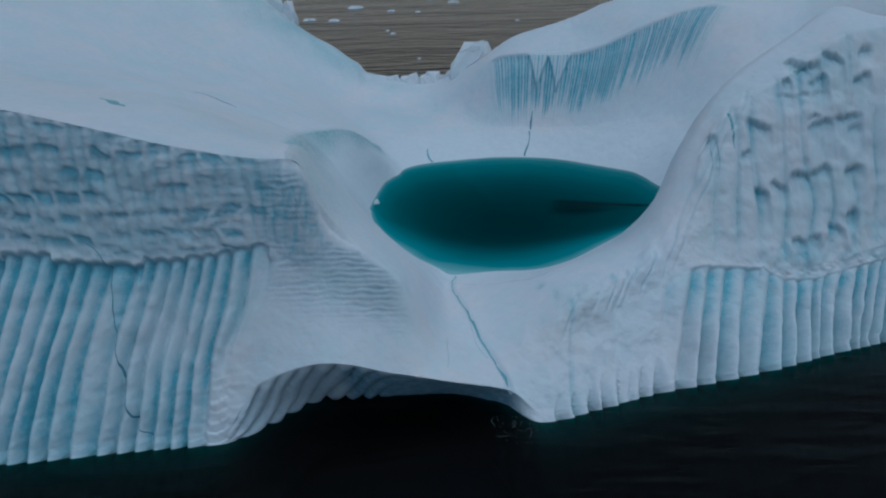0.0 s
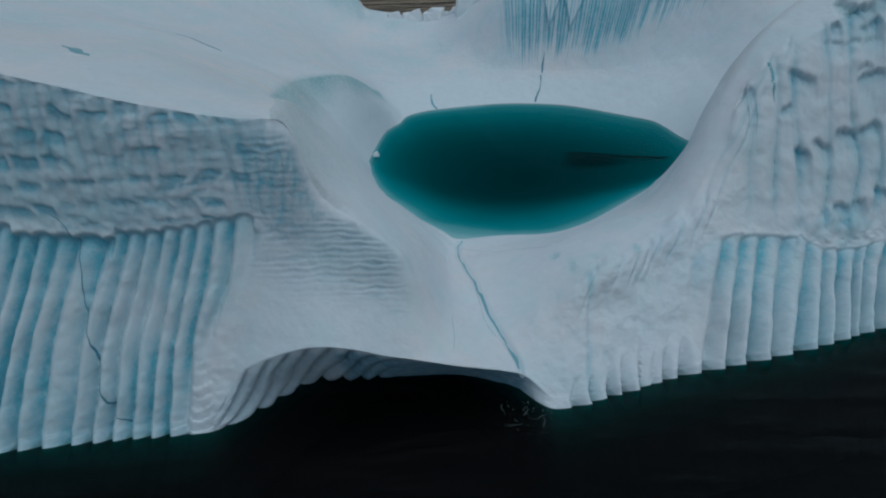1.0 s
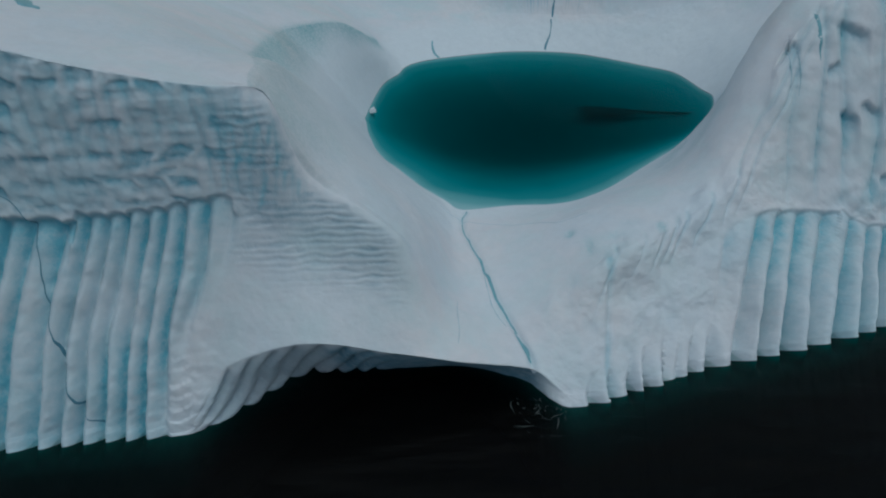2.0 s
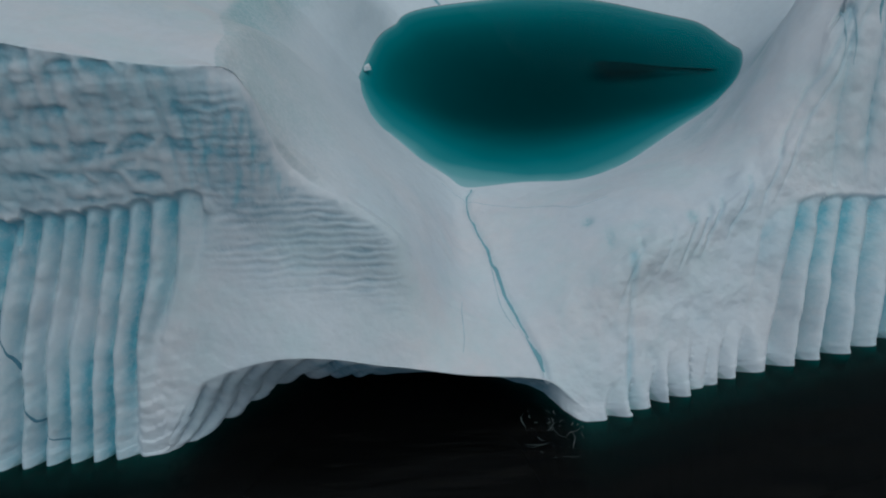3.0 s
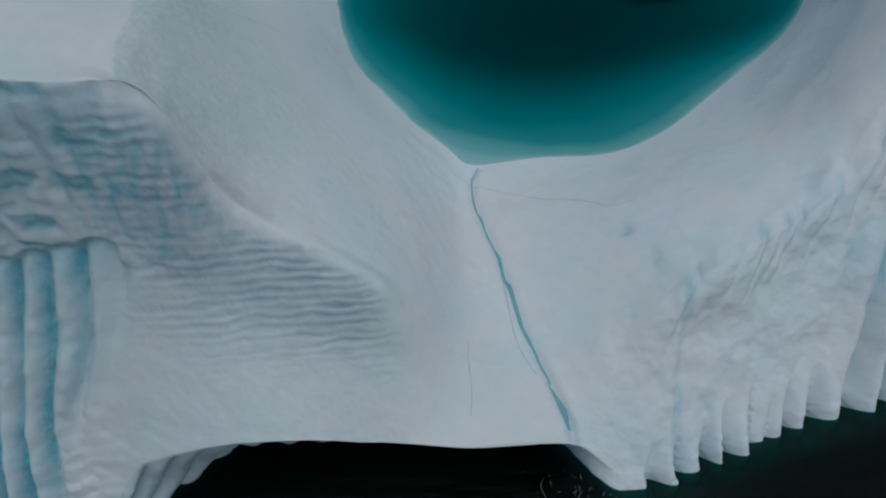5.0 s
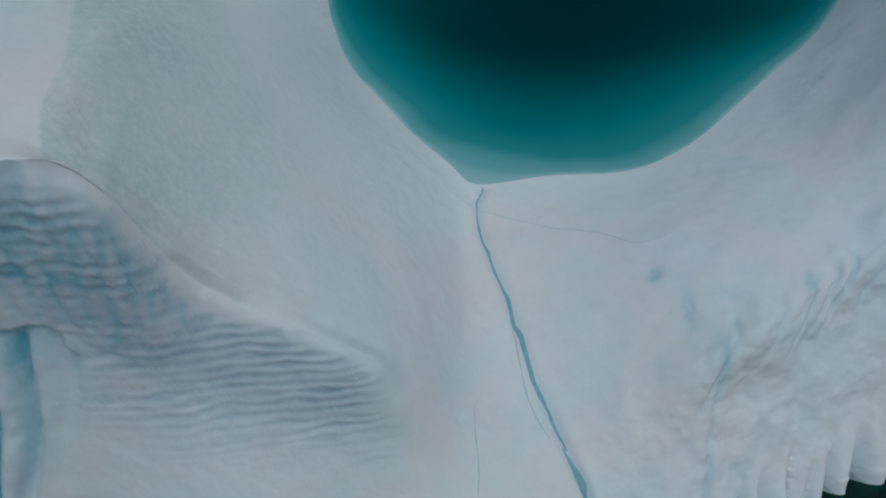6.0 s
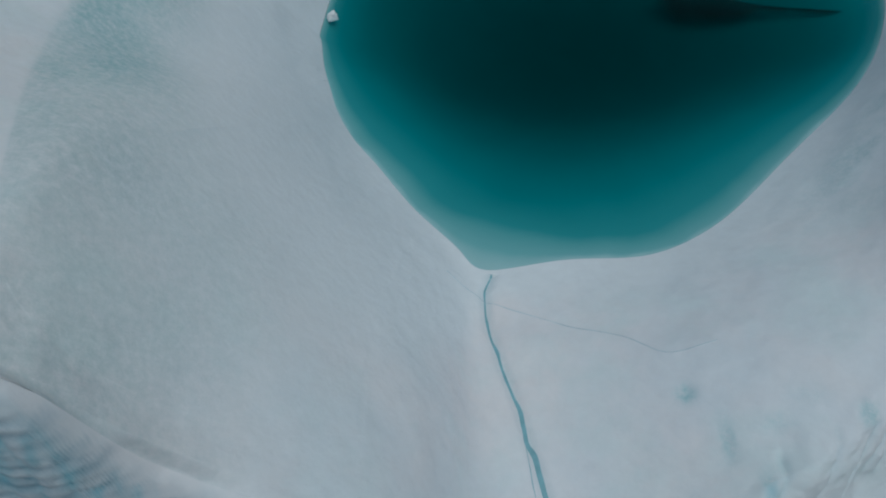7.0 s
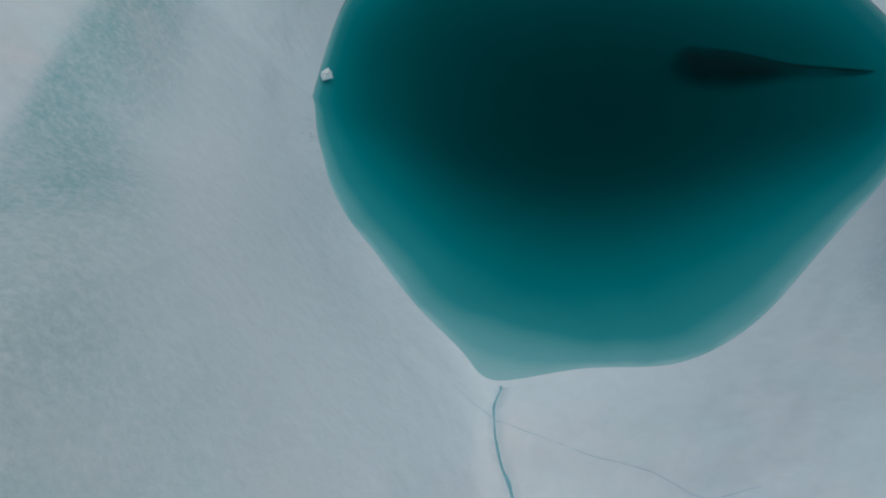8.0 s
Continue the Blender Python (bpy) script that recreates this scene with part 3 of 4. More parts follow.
# fringe of icicles hanging from the lip of the ridge behind the pool
belt_s = step(S, way[18] + 1, way[18] + 7) * (1 - step(S, way[21] + 1, way[21] + 4))
ice_at = S + 0.10 * value_noise(S * 0.8, Z * 0.15, S * 0) + 0.16 * value_noise(S * 1.9, S * 0 + 5, S * 0)
PITCH = 0.52
own_i = hashed(np.floor(ice_at / PITCH), S * 0)
reach_i = 1.74 - 0.3 * own_i - 0.2 * step(S, way[18] + 4, way[20])
thin_i = 1.42 - 0.30 * hashed(np.floor(ice_at / PITCH), S * 0 + 4) * step(S, way[19] - 4, way[20])
wave = np.abs(np.sin(np.pi * ice_at / PITCH)) ** 0.6
curtain_w = belt_s * step(V, reach_i - 0.12, reach_i + 0.1) * (1 - step(V, 1.965, 2.0))
line_w = belt_s * step(V, thin_i - 0.2, thin_i + 0.1) * (1 - step(V, 1.965, 2.0))
tooth = 0
for at, wide in ((0.56, 1.5), (0.92, 1.8)):
    s0 = way[21] + (way[20] - way[21]) * at
    tooth = tooth + belt_s * step(wide * (V - 1.45) / 0.5 - np.abs(S - s0), 0, 0.35) * (V > 1.4) * (1 - step(V, 1.965, 2.0))
fringe = (curtain_w * 0.17 * (wave - 0.6) + line_w * 0.06 * (wave - 0.8)) * (1 - 0.8 * tooth) + 0.45 * tooth
lip_over = belt_s * np.exp(-(((V - 2.03) / 0.05) ** 2)) * 0.45
# soft swells everywhere, rougher on the walls
wall_w = step(V, 2.9, 3.1) * (1 - step(V, 6.1, 6.5))
arch_side = front * step(X, -13.5, -11.5) * (1 - step(X, 1.0, 4.0)) * step(V, 3.0, 3.2)
swell = 0.35 * fractal(X * 0.09, Y * 0.09, Z * 0.09, 3) * step(V, 0.25, 0.9) * (1 - 0.6 * front * step(V, 1.5, 3)) + (0.05 + 0.05 * wall_w) * (1 - 0.7 * arch_side) * fractal(X * 0.9, Y * 0.9, Z * 0.9, 4) * step(V, 0.0, 0.25)
wall_steps = front * wall_w * (0.02 * left_w * fractal(X * 1.6, Y, Z * 2.2, 2) + 0.04 * step(X, 12, 18) * fractal(X * 0.9, Y, Z * 1.6, 4) + 0.16 * step(XC, 22, 24) * step(V, 3.75, 3.95) * (1 - step(V, 4.1, 4.25)) * fractal(X * 1.1, Y, Z * 1.4, 3))
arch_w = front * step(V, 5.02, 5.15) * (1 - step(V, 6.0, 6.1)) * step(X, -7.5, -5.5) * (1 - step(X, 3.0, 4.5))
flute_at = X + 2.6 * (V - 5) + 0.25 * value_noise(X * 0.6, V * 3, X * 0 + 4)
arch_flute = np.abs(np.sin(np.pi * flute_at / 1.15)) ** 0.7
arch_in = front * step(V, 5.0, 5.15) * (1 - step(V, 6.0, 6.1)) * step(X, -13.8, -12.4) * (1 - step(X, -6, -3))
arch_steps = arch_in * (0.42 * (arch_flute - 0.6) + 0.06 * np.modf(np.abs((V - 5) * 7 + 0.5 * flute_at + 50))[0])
move = ribs + steps - pits_l - pits_r + upright + up_r + ripple + lumps + fringe + lip_over + swell + wall_steps + arch_steps
full = base + normal * move[..., None]
# the spill crack is cut into the surface between the pool and the arch
SPILL = np.array([(0.35, 51.0), (0.02, 50.1), (0.1, 48.7), (0.45, 47.2), (0.97, 45.4), (1.36, 43.7), (1.77, 42.1), (2.26, 40.7), (2.75, 39.5), (3.1, 38.7), (3.35, 38.1), (3.5, 37.5)])
spill_x = np.interp(-Y, -SPILL[:, 1], SPILL[:, 0])
cut = np.exp(-(((X - spill_x) / 0.2) ** 2)) * (Y < 51) * (Y > 37.3) * (V < 5)
full[..., 2] -= (0.16 + 0.2 * step(Y, 41, 38)) * cut
full[..., 2] += 1.6 * np.exp(-(((X + 15.5) / 4.5) ** 2)) * (1 - step(X, -12.4, -11.3)) * (Y > 90) * step(V, 2.1, 2.9) * (1 - step(V, 3.05, 3.4))
full[:, 0] = base[:, 0]
# wind has rounded the bank of the pool
c0, c1, r1 = int(np.searchsorted(cols, way[1] + 2)), int(np.searchsorted(cols, way[7])), SEGMENTS[0] + 6
ease = (step(rows_v[:r1], 0.2, 0.45) * (1 - step(rows_v[:r1], 0.92, 1.05)))[None, :, None] * (step(cols[c0:c1], cols[c0], cols[c0] + 2) * (1 - step(cols[c0:c1], cols[c1] - 2, cols[c1])))[:, None, None]
for _ in range(10):
    q = full[c0:c1, :r1]
    a = (np.roll(q, 1, 0) + np.roll(q, -1, 0)) / 4 + q / 2
    a = (np.roll(a, 1, 1) + np.roll(a, -1, 1)) / 4 + a / 2
    n_b = normal[c0:c1, :r1]
    full[c0:c1, :r1] = q + n_b * (((a - q) * n_b).sum(2)[..., None] * ease)
normal = grid_normals(full)
if normal[:, :100, 2].mean() < 0:
    normal = -normal
rim_blue = front * left_w * step(V, 3.0, 3.12) * (1 - step(V, 3.3, 3.6)) * (0.6 + 0.9 * fractal(X * 0.25, Z * 0.2, X * 0 + 1, 2)).clip(0, 1)
cap_r = front * step(XC, 13.5, 15.5) * low * (1 - step(in_rib, 0.0, 0.5)) * np.exp(-(V - head_at).clip(0) / 0.22)
rough_r = front * step(XC, 22, 24) * step(V, 3.8, 3.95) * (1 - step(V, 4.1, 4.25))
shade_l, shade_r = hollow_l * (0.35 * dim_l * patch_l + 0.1 * dim_s).clip(0, 0.6), (pits_r * 0.75).clip(0, 0.6) * (X > 15)
# blue ice in the grooves; rib heads and one flank also carry painted shade
blue = shade_l + shade_r + front * low * (left_w**3 * (0.45 * (1 - rib_l) ** 1.6 + (0.2 + 0.55 * own_l) * step(in_rib, 0.4, 0.95)) + right_w * (0.3 * (1 - rib_r) ** 1.5 + (0.1 + 0.4 * own_r) * (1 - step(in_rib, 0.05, 0.6)))) * (0.75 + 0.7 * value_noise(XC * 0.5, Z * 0.35, XC * 0 + 2)).clip(0.2, 1.3) + 0.9 * head * front + 0.42 * cap_r + 0.3 * rough_r * (0.3 + fractal(X * 1.1, Z * 1.4, X * 0 + 3, 3)).clip(0, 1)
blue += curtain_w * (0.36 + 0.85 * (1 - wave)) * (0.4 + 1.1 * own_i) * (1 - 0.7 * tooth) + 0.55 * line_w * (wave < 0.55) + 0.5 * (tooth * (1 - tooth) * 4) * (V < 2)
blue += 0.10 * front * left_w * step(V, 2.97, 3.1) * (1 - step(V, 4.0, 4.1)) * (0.7 + fractal(X * 0.3, Z * 0.6, X * 0, 3)).clip(0, 1.4)
blue += front * (0.12 * left_w + 0.22 * left_w * step(V, 4.3, 5.0) + 0.2 * step(XC, 14, 17)) * low + 0.42 * seam_7 * (0.6 + 0.9 * value_noise(Z * 1.3, X * 0.5, X * 0)).clip(0, 1) + 0.22 * seams + 0.55 * pocket + 0.75 * face_r * (1 - groove_r) + streaks * (0.05 + 0.4 * (1 - streak_at) ** 1.5) + 0.22 * upright_w * (1 - flute_l) + 0.34 * rim_blue * step(np.sin(2 * np.pi * (X + 0.6 * value_noise(X * 0.5, Z * 0.12, X * 0 + 9)) / 1.25), -0.2, 0.9)
bank = np.maximum(1 - step(S, way[6] - 4, way[7]), step(S, way[24] - 1, way[24] + 6)) * (1 - step(V - 1.95 * step(S, way[4] + 0.8, way[5]) * (S < way[9]), 0.98, 1.04))
frost = bank * step(V, 0.5, 0.95) * (0.6 + 0.4 * step(Y, 43, 51)) * (0.95 + 0.5 * fractal(X * 0.3, Y * 0.3, Z * 0.3, 4)).clip(0.35, 1.3)
frost = frost + 0.5 * step(S, way[12], way[14]) * (1 - step(S, way[15], way[16])) * step(V, 0.15, 0.5) * (1 - step(V, 0.7, 1.0)) * (0.4 + 1.5 * fractal(X * 0.5, Y * 0.5, Z * 0.5, 4)).clip(0, 1)
blue += frost * (0.10 + 0.38 * step(Y, 46, 54))
MELT_LINES = ((-9.2, 14.4, -9.8, 12.2, 0.16), (-9.8, 13.6, -11.1, 11.3, 0.13), (-9.0, 12.1, -9.76, 9.9, 0.12), (-8.6, 14.3, -8.9, 13.1, 0.12), (-8.4, 13.0, -8.55, 12.2, 0.15), (-8.17, 12.2, -8.4, 11.0, 0.1), (-7.7, 11.5, -7.8, 10.6, 0.09), (-10.7, 14.2, -11.1, 12.6, 0.18))
for x0, z0, x1, z1, w in MELT_LINES:
    along = (z0 - Z) / (z0 - z1)
    blue += 0.5 * front * (V > 3.05) * (V < 4.4) * np.exp(-(((X - x0 - (x1 - x0) * along) / w) ** 2)) * step(along, 0, 0.15) * (1 - step(along, 0.6, 1.0))
blue += 0.12 * fractal(X * 0.12, Y * 0.12, Z * 0.12, 4).clip(0, 1) + 0.15 * cut
# blue shade below the northwest crest, put into the ice colour
ridge_w = step(S, way[22] - 2, way[23]) * (1 - step(S, way[24] + 6, way[24] + 14)) * step(V, 2.3, 2.75) * (1 - step(V, 2.9, 3.0))
blue += 0.45 * ridge_w * (0.8 + 0.5 * fractal(X * 0.4, Y * 0.4, Z * 0.4, 3)).clip(0, 1.5)
blue = (blue + 0.07 * hollow_l).clip(0, 1)
# slopes round the pool, lightened in colour to make up for dim light
bright_w = (1 - step(V, 0.55, 1.0)) * (1 - step(S, way[8], way[9]) * (1 - step(S, way[12], way[13])) * step(V, 0.2, 0.6))

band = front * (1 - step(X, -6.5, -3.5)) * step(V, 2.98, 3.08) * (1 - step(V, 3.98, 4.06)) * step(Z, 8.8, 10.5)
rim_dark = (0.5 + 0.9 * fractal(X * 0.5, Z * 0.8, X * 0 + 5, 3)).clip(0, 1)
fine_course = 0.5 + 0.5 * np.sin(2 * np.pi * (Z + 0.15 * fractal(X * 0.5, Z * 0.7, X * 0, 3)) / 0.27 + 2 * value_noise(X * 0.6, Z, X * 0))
# left scoops: the shade under their ledges is painted into the grey
grey = band * ((0.85 * dim_l + 0.15 * rim_dark) * (0.65 + 0.4 * patch_l) * (1 - 0.8 * step(X, -12.0, -9.5)) + 0.3 * dim_s * (0.3 + 0.7 * lower) + 0.04 * fine_course) + ripple_w * (0.16 + 0.34 * lam + 0.2 * dashes)
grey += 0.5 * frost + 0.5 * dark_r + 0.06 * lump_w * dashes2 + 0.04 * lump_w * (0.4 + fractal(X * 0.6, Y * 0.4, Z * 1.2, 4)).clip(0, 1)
# shade below the rib ledges and inside the arch, painted as grey
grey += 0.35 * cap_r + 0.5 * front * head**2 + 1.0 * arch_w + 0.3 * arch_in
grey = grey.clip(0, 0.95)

iceberg = tagged(new("iceberg"), "huge pale blue iceberg with fluted walls around a meltwater pool", "iceberg")
iceberg.location = (0, 0, 0)


def shell(name, c0, c1, r0, r1, mat, label=""):
    """One piece of the ice surface, from column c0 to c1 and from row r0 to r1."""
    ci = np.arange(c0, c1 + 1) % NC
    ri = np.arange(r0, r1 + 1)
    p = full[np.ix_(ci, ri)].reshape(-1, 3)
    n = normal[np.ix_(ci, ri)].reshape(-1, 3)
    b = blue[np.ix_(ci, ri)].ravel()
    w = len(ri)
    a = (np.arange(len(ci) - 1)[:, None] * w + np.arange(w - 1)[None]).ravel()
    quads = np.c_[a, a + 1, a + w + 1, a + w]
    e1, e2 = p[quads[:, 1]] - p[quads[:, 0]], p[quads[:, 3]] - p[quads[:, 0]]
    if (np.cross(e1, e2) * n[quads[:, 0]]).sum() < 0:
        quads = quads[:, ::-1]
    me = bpy.data.meshes.new(name)
    me.vertices.add(len(p))
    me.vertices.foreach_set("co", p.ravel())
    me.loops.add(quads.size)
    me.loops.foreach_set("vertex_index", quads.ravel().astype(np.int32))
    me.polygons.add(len(quads))
    me.polygons.foreach_set("loop_start", np.arange(0, quads.size, 4, dtype=np.int32))
    me.polygons.foreach_set("use_smooth", np.ones(len(quads), bool))
    me.update(calc_edges=True)
    me.attributes.new("blue_ice", "FLOAT", "POINT").data.foreach_set("value", b.astype(np.float32))
    me.attributes.new("grey_ice_shade", "FLOAT", "POINT").data.foreach_set("value", grey[np.ix_(ci, ri)].ravel().astype(np.float32))
    me.attributes.new("slope_bright", "FLOAT", "POINT").data.foreach_set("value", bright_w[np.ix_(ci, ri)].ravel().astype(np.float32))
    me.normals_split_custom_set_from_vertices(n.tolist())
    me.materials.append(mat)
    ob = new(name, me)
    ob.parent = iceberg
    if label:
        tagged(ob, label)
    return ob


row_of = np.r_[0, np.cumsum(SEGMENTS)]
front_end = int(np.searchsorted(cols, F1))
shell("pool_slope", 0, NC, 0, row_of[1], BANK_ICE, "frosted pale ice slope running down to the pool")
i0, i1 = int(np.searchsorted(cols, way[18] + 4)), int(np.searchsorted(cols, way[21] + 4))
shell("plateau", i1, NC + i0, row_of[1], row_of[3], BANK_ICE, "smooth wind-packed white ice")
shell("ridge_crest", i0, i1, row_of[2], row_of[3], ICE, "smooth white crest of the ridge behind the pool")
owner = np.floor((cols[i0:i1] + 0.16 * value_noise(cols[i0:i1] * 1.9, cols[i0:i1] * 0 + 5, cols[i0:i1] * 0)) / PITCH)
ends = [i0] + [i0 + i for i in range(1, i1 - i0) if owner[i] != owner[i - 1]] + [i1]
for c0, c1 in zip(ends, ends[1:]):
    shell("icicle", c0, c1, row_of[1], row_of[2], ICE)
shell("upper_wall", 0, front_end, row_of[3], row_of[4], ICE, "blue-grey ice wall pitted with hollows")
shell("outer_wall", front_end, NC, row_of[3], row_of[6], ICE)
shell("foot", 0, NC, row_of[6], row_of[7], FOOT_ICE, "drowned green ice foot under the sea")
# the lower wall is parted at its grooves, one piece for each rib
lip_row = row_of[5]
mid_x = lines[:front_end, 5, 0]
number = np.floor(rib_phase(mid_x, mid_x * 0 + 5.0, base[:front_end, lip_row, 2]))
number = np.where((mid_x > -12.4) & (mid_x < 7), 400, number)
cuts = [0] + [i for i in range(1, front_end) if number[i] != number[i - 1]] + [front_end]
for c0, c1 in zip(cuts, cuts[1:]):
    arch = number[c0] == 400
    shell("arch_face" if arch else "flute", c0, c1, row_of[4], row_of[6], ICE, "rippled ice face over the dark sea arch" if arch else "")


# ---- cracks and veins, laid on the ice ----
bpy.context.view_layer.update()
GRAPH = bpy.context.evaluated_depsgraph_get()


def vein(name, path, widths, mat, label="", wall=False, ragged=0.25, lift=0.02):
    """A strip of refrozen ice along a path in plan (x, y) or, on a wall, in elevation (x, z)."""
    path = np.asarray(path, float)
    at = np.r_[0, np.cumsum(np.linalg.norm(np.diff(path, axis=0), axis=1))]
    n = max(8, int(at[-1] / 0.12))
    along = np.linspace(0, at[-1], n)
    line = pchip(at, path, along)
    wide = np.interp(along / at[-1], np.linspace(0, 1, len(widths)), widths)
    wide = wide * (1 + ragged * value_noise(along * 2.3, along * 0, along * 0 + len(path)))
    wob = 0.35 * wide * value_noise(along * 1.7, along * 0 + 9, along * 0)
    tan = np.gradient(line, axis=0)
    tan /= np.linalg.norm(tan, axis=1)[:, None] + 1e-9
    side = np.c_[-tan[:, 1], tan[:, 0]]
    verts, quads = [], []
    for i in range(n):
        for j, o in enumerate((-0.5, -0.25, 0.25, 0.5)):
            a, b = line[i] + side[i] * (o * wide[i] + wob[i])
            origin, way_in = ((a, 10.0, b), (0, 1, 0)) if wall else ((a, b, 60.0), (0, 0, -1))
            hit, place, nrm, _, _, _ = scene.ray_cast(GRAPH, Vector(origin), Vector(way_in))
            place = place if hit else Vector((a, verts[-1][1] if verts else 36, b) if wall else (a, b, verts[-1][2] if verts else 3))
            rise = lift if abs(o) < 0.4 else -0.02
            verts.append(tuple(place + nrm * rise if hit else place))
            if i and j:
                c = i * 4 + j
                quads.append((c - 5, c - 4, c, c - 1))
    ob = new(name, flat_mesh(name, verts, quads, mat))
    ob.parent = iceberg
    if label:
        tagged(ob, label)
    return ob


def flat_mesh(name, p, faces, mat, smooth=True):
    me = bpy.data.meshes.new(name)
    me.from_pydata(np.asarray(p).tolist(), [], faces)
    if smooth:
        me.polygons.foreach_set("use_smooth", [True] * len(me.polygons))
    me.materials.append(mat)
    return me


vein("crack", SPILL[:9], (0.08, 0.10, 0.14, 0.18, 0.22, 0.19, 0.11), CRACK, "teal meltwater crack draining the pool")
vein("crack", [(2.65, 39.6), (3.0, 38.9), (3.25, 38.35), (3.4, 37.85)], (0.08, 0.2, 0.34, 0.2), CRACK, "wide turquoise notch at the crack's end")
vein("crack", [(1.09, 44.5), (1.25, 43.2), (1.31, 42.7), (1.52, 41.3), (1.93, 40.3), (2.23, 39.8)], (0.02, 0.05, 0.04, 0.02), STREAK, ragged=0.6)
vein("crack", [(-1.4, 50.8), (0.0, 49.8), (1.58, 49.0), (3.1, 48.2), (4.64, 47.5), (6.1, 46.4), (7.4, 46.6)], (0.02, 0.03, 0.03, 0.03, 0.02), FAINT, ragged=0.5)
vein("crack", [(-0.37, 40.6), (-0.4, 39.9), (-0.3, 38.6), (-0.36, 37.7)], (0.02, 0.05, 0.04), FAINT)
vein("crack", [(8.75, 81.3), (9.17, 82.4), (9.6, 83.6), (9.75, 84.7)], (0.34, 0.22, 0.1, 0.16), DARK_CRACK, "dark crack running from the pool up the ridge")
vein("crack", [(9.8, 84.9), (10.0, 85.6), (10.2, 86.2)], (0.18, 0.26, 0.08), DARK_CRACK)
vein("crack", [(-1.85, 79.9), (-2.3, 80.8), (-2.5, 81.6), (-2.45, 82.5)], (0.35, 0.28, 0.16), CRACK)
vein("crack", [(-21.7, 11.5), (-21.1, 11.0), (-20.6, 10.2), (-20.35, 9.1), (-20.25, 7.1), (-20.15, 5.8), (-19.95, 4.8), (-19.65, 3.2), (-19.15, 1.6), (-18.4, 0.75), (-18.1, 0.1)], (0.04, 0.09, 0.06, 0.07, 0.12, 0.10, 0.07), DARK_CRACK, "blue crack zigzagging down the fluted wall", wall=True)
vein("melt_slit", [(-22.85, 47.55), (-22.3, 47.25), (-21.8, 46.95), (-21.2, 46.5), (-20.65, 46.05)], (0.05, 0.9, 1.1, 0.85, 0.05), CRACK, "lens-shaped blue slit in the white snow", ragged=0.05)
vein("crack", [(-22.9, 65.4), (-21.4, 65.3), (-20.4, 64.9), (-19.0, 64.6)], (0.10, 0.16, 0.18, 0.3, 0.05), DARK_CRACK)
vein("vein", [(20.25, 15.0), (20.3, 14.4), (20.35, 13.7), (20.35, 12.9)], (0.3, 0.26, 0.2, 0.04), CRACK, "turquoise ice streak below the rim", wall=True)
for x0, z0, z1, w in ((18.7, 13.3, 11.6, 0.10), (19.2, 13.2, 11.2, 0.12)):
    vein("vein", [(x0, z0), (x0 + 0.05, (z0 + z1) / 2), (x0 - 0.05, z1)], (0.02, w, 0.02), STREAK, wall=True)


# ---- pool ----
edge = full[:, 0, :2]
PC = np.array([7.0, 66.5])


step_c = 5
ring = edge[::step_c]
k = len(ring)
span = (np.linalg.norm(np.roll(ring, -1, 0) - ring, axis=1) + np.linalg.norm(np.roll(ring, 1, 0) - ring, axis=1)) / 2
levels = np.r_[0, 0.008, 0.02, 0.04, 0.06, np.linspace(0.09, 0.97, 26)]
pts = []
for w in levels:
    q = ring + (PC - ring) * w
    if w:
        gap = np.sqrt(((q[:, None] - ring[None]) ** 2).sum(2)) + 0.02
        dist = (((gap**-3) * span[None]).sum(1) / 2) ** -0.5
        dist = np.minimum(dist, gap.min(1) * 1.3)
    else:
        dist = np.zeros(k)
    shelving = 1.2 + 6.4 * step(-q[:, 1], -67, -52.5) + 1.0 * step(-q[:, 0], 0, 5) * step(-q[:, 1], -72, -62)
    depth = 2.05 * (1 - np.exp(-((dist / shelving) ** 1.1))) + 0.5 * step(dist, 2.5, 9.5) + 0.02 * fractal(q[:, 0] * 0.8, q[:, 1] * 0.8, q[:, 0] * 0, 3)
    depth = depth * (0.15 + 0.85 * step(np.hypot(q[:, 0] - 0.35, q[:, 1] - 51.2), 0.0, 4.8))
    pts.append(np.c_[q, POOL - 0.03 - depth.clip(0)])
pts = np.concatenate(pts + [np.array([[PC[0], PC[1], POOL - 2.52]])])
faces = []
for i in range(len(levels) - 1):
    for j in range(k):
        faces.append((i * k + j, i * k + (j + 1) % k, (i + 1) * k + (j + 1) % k, (i + 1) * k + j))
faces += [((len(levels) - 1) * k + j, (len(levels) - 1) * k + (j + 1) % k, len(pts) - 1) for j in range(k)]
basin = new("pool_basin", flat_mesh("pool_basin", pts, faces, FLOOR_ICE))
basin.parent = iceberg
tagged(basin, "teal drowned ice basin deepening to black")
wring = np.c_[edge + (edge - PC) * 0.001, np.full(NC, POOL - 0.02)][::2]
pool = new("pool_water", flat_mesh("pool_water", np.r_[wring, [[*PC, POOL - 0.02]]], [(i, (i + 1) % len(wring), len(wring)) for i in range(len(wring))], POOL_WATER))
pool.visible_shadow = False
tagged(pool, "still clear teal meltwater lying in the iceberg's hollow", "water", kind="structure")

# ---- sea ----
far = 4500.0
sea = new("water", flat_mesh("water", [(-far, -far, 0), (far, -far, 0), (far, far, 0), (-far, far, 0)], [(0, 1, 2, 3)], SEA, False))
sea.visible_shadow = False
tagged(sea, "calm dark sea water with low brown-grey swell", "sea", kind="structure")
bed = new("ground", flat_mesh("ground", [(-far, -far, -9), (far, -far, -9), (far, far, -9), (-far, far, -9)], [(0, 1, 2, 3)], DEEP, False))
tagged(bed, "lightless black deep water below the sea surface", "deep water", kind="structure")

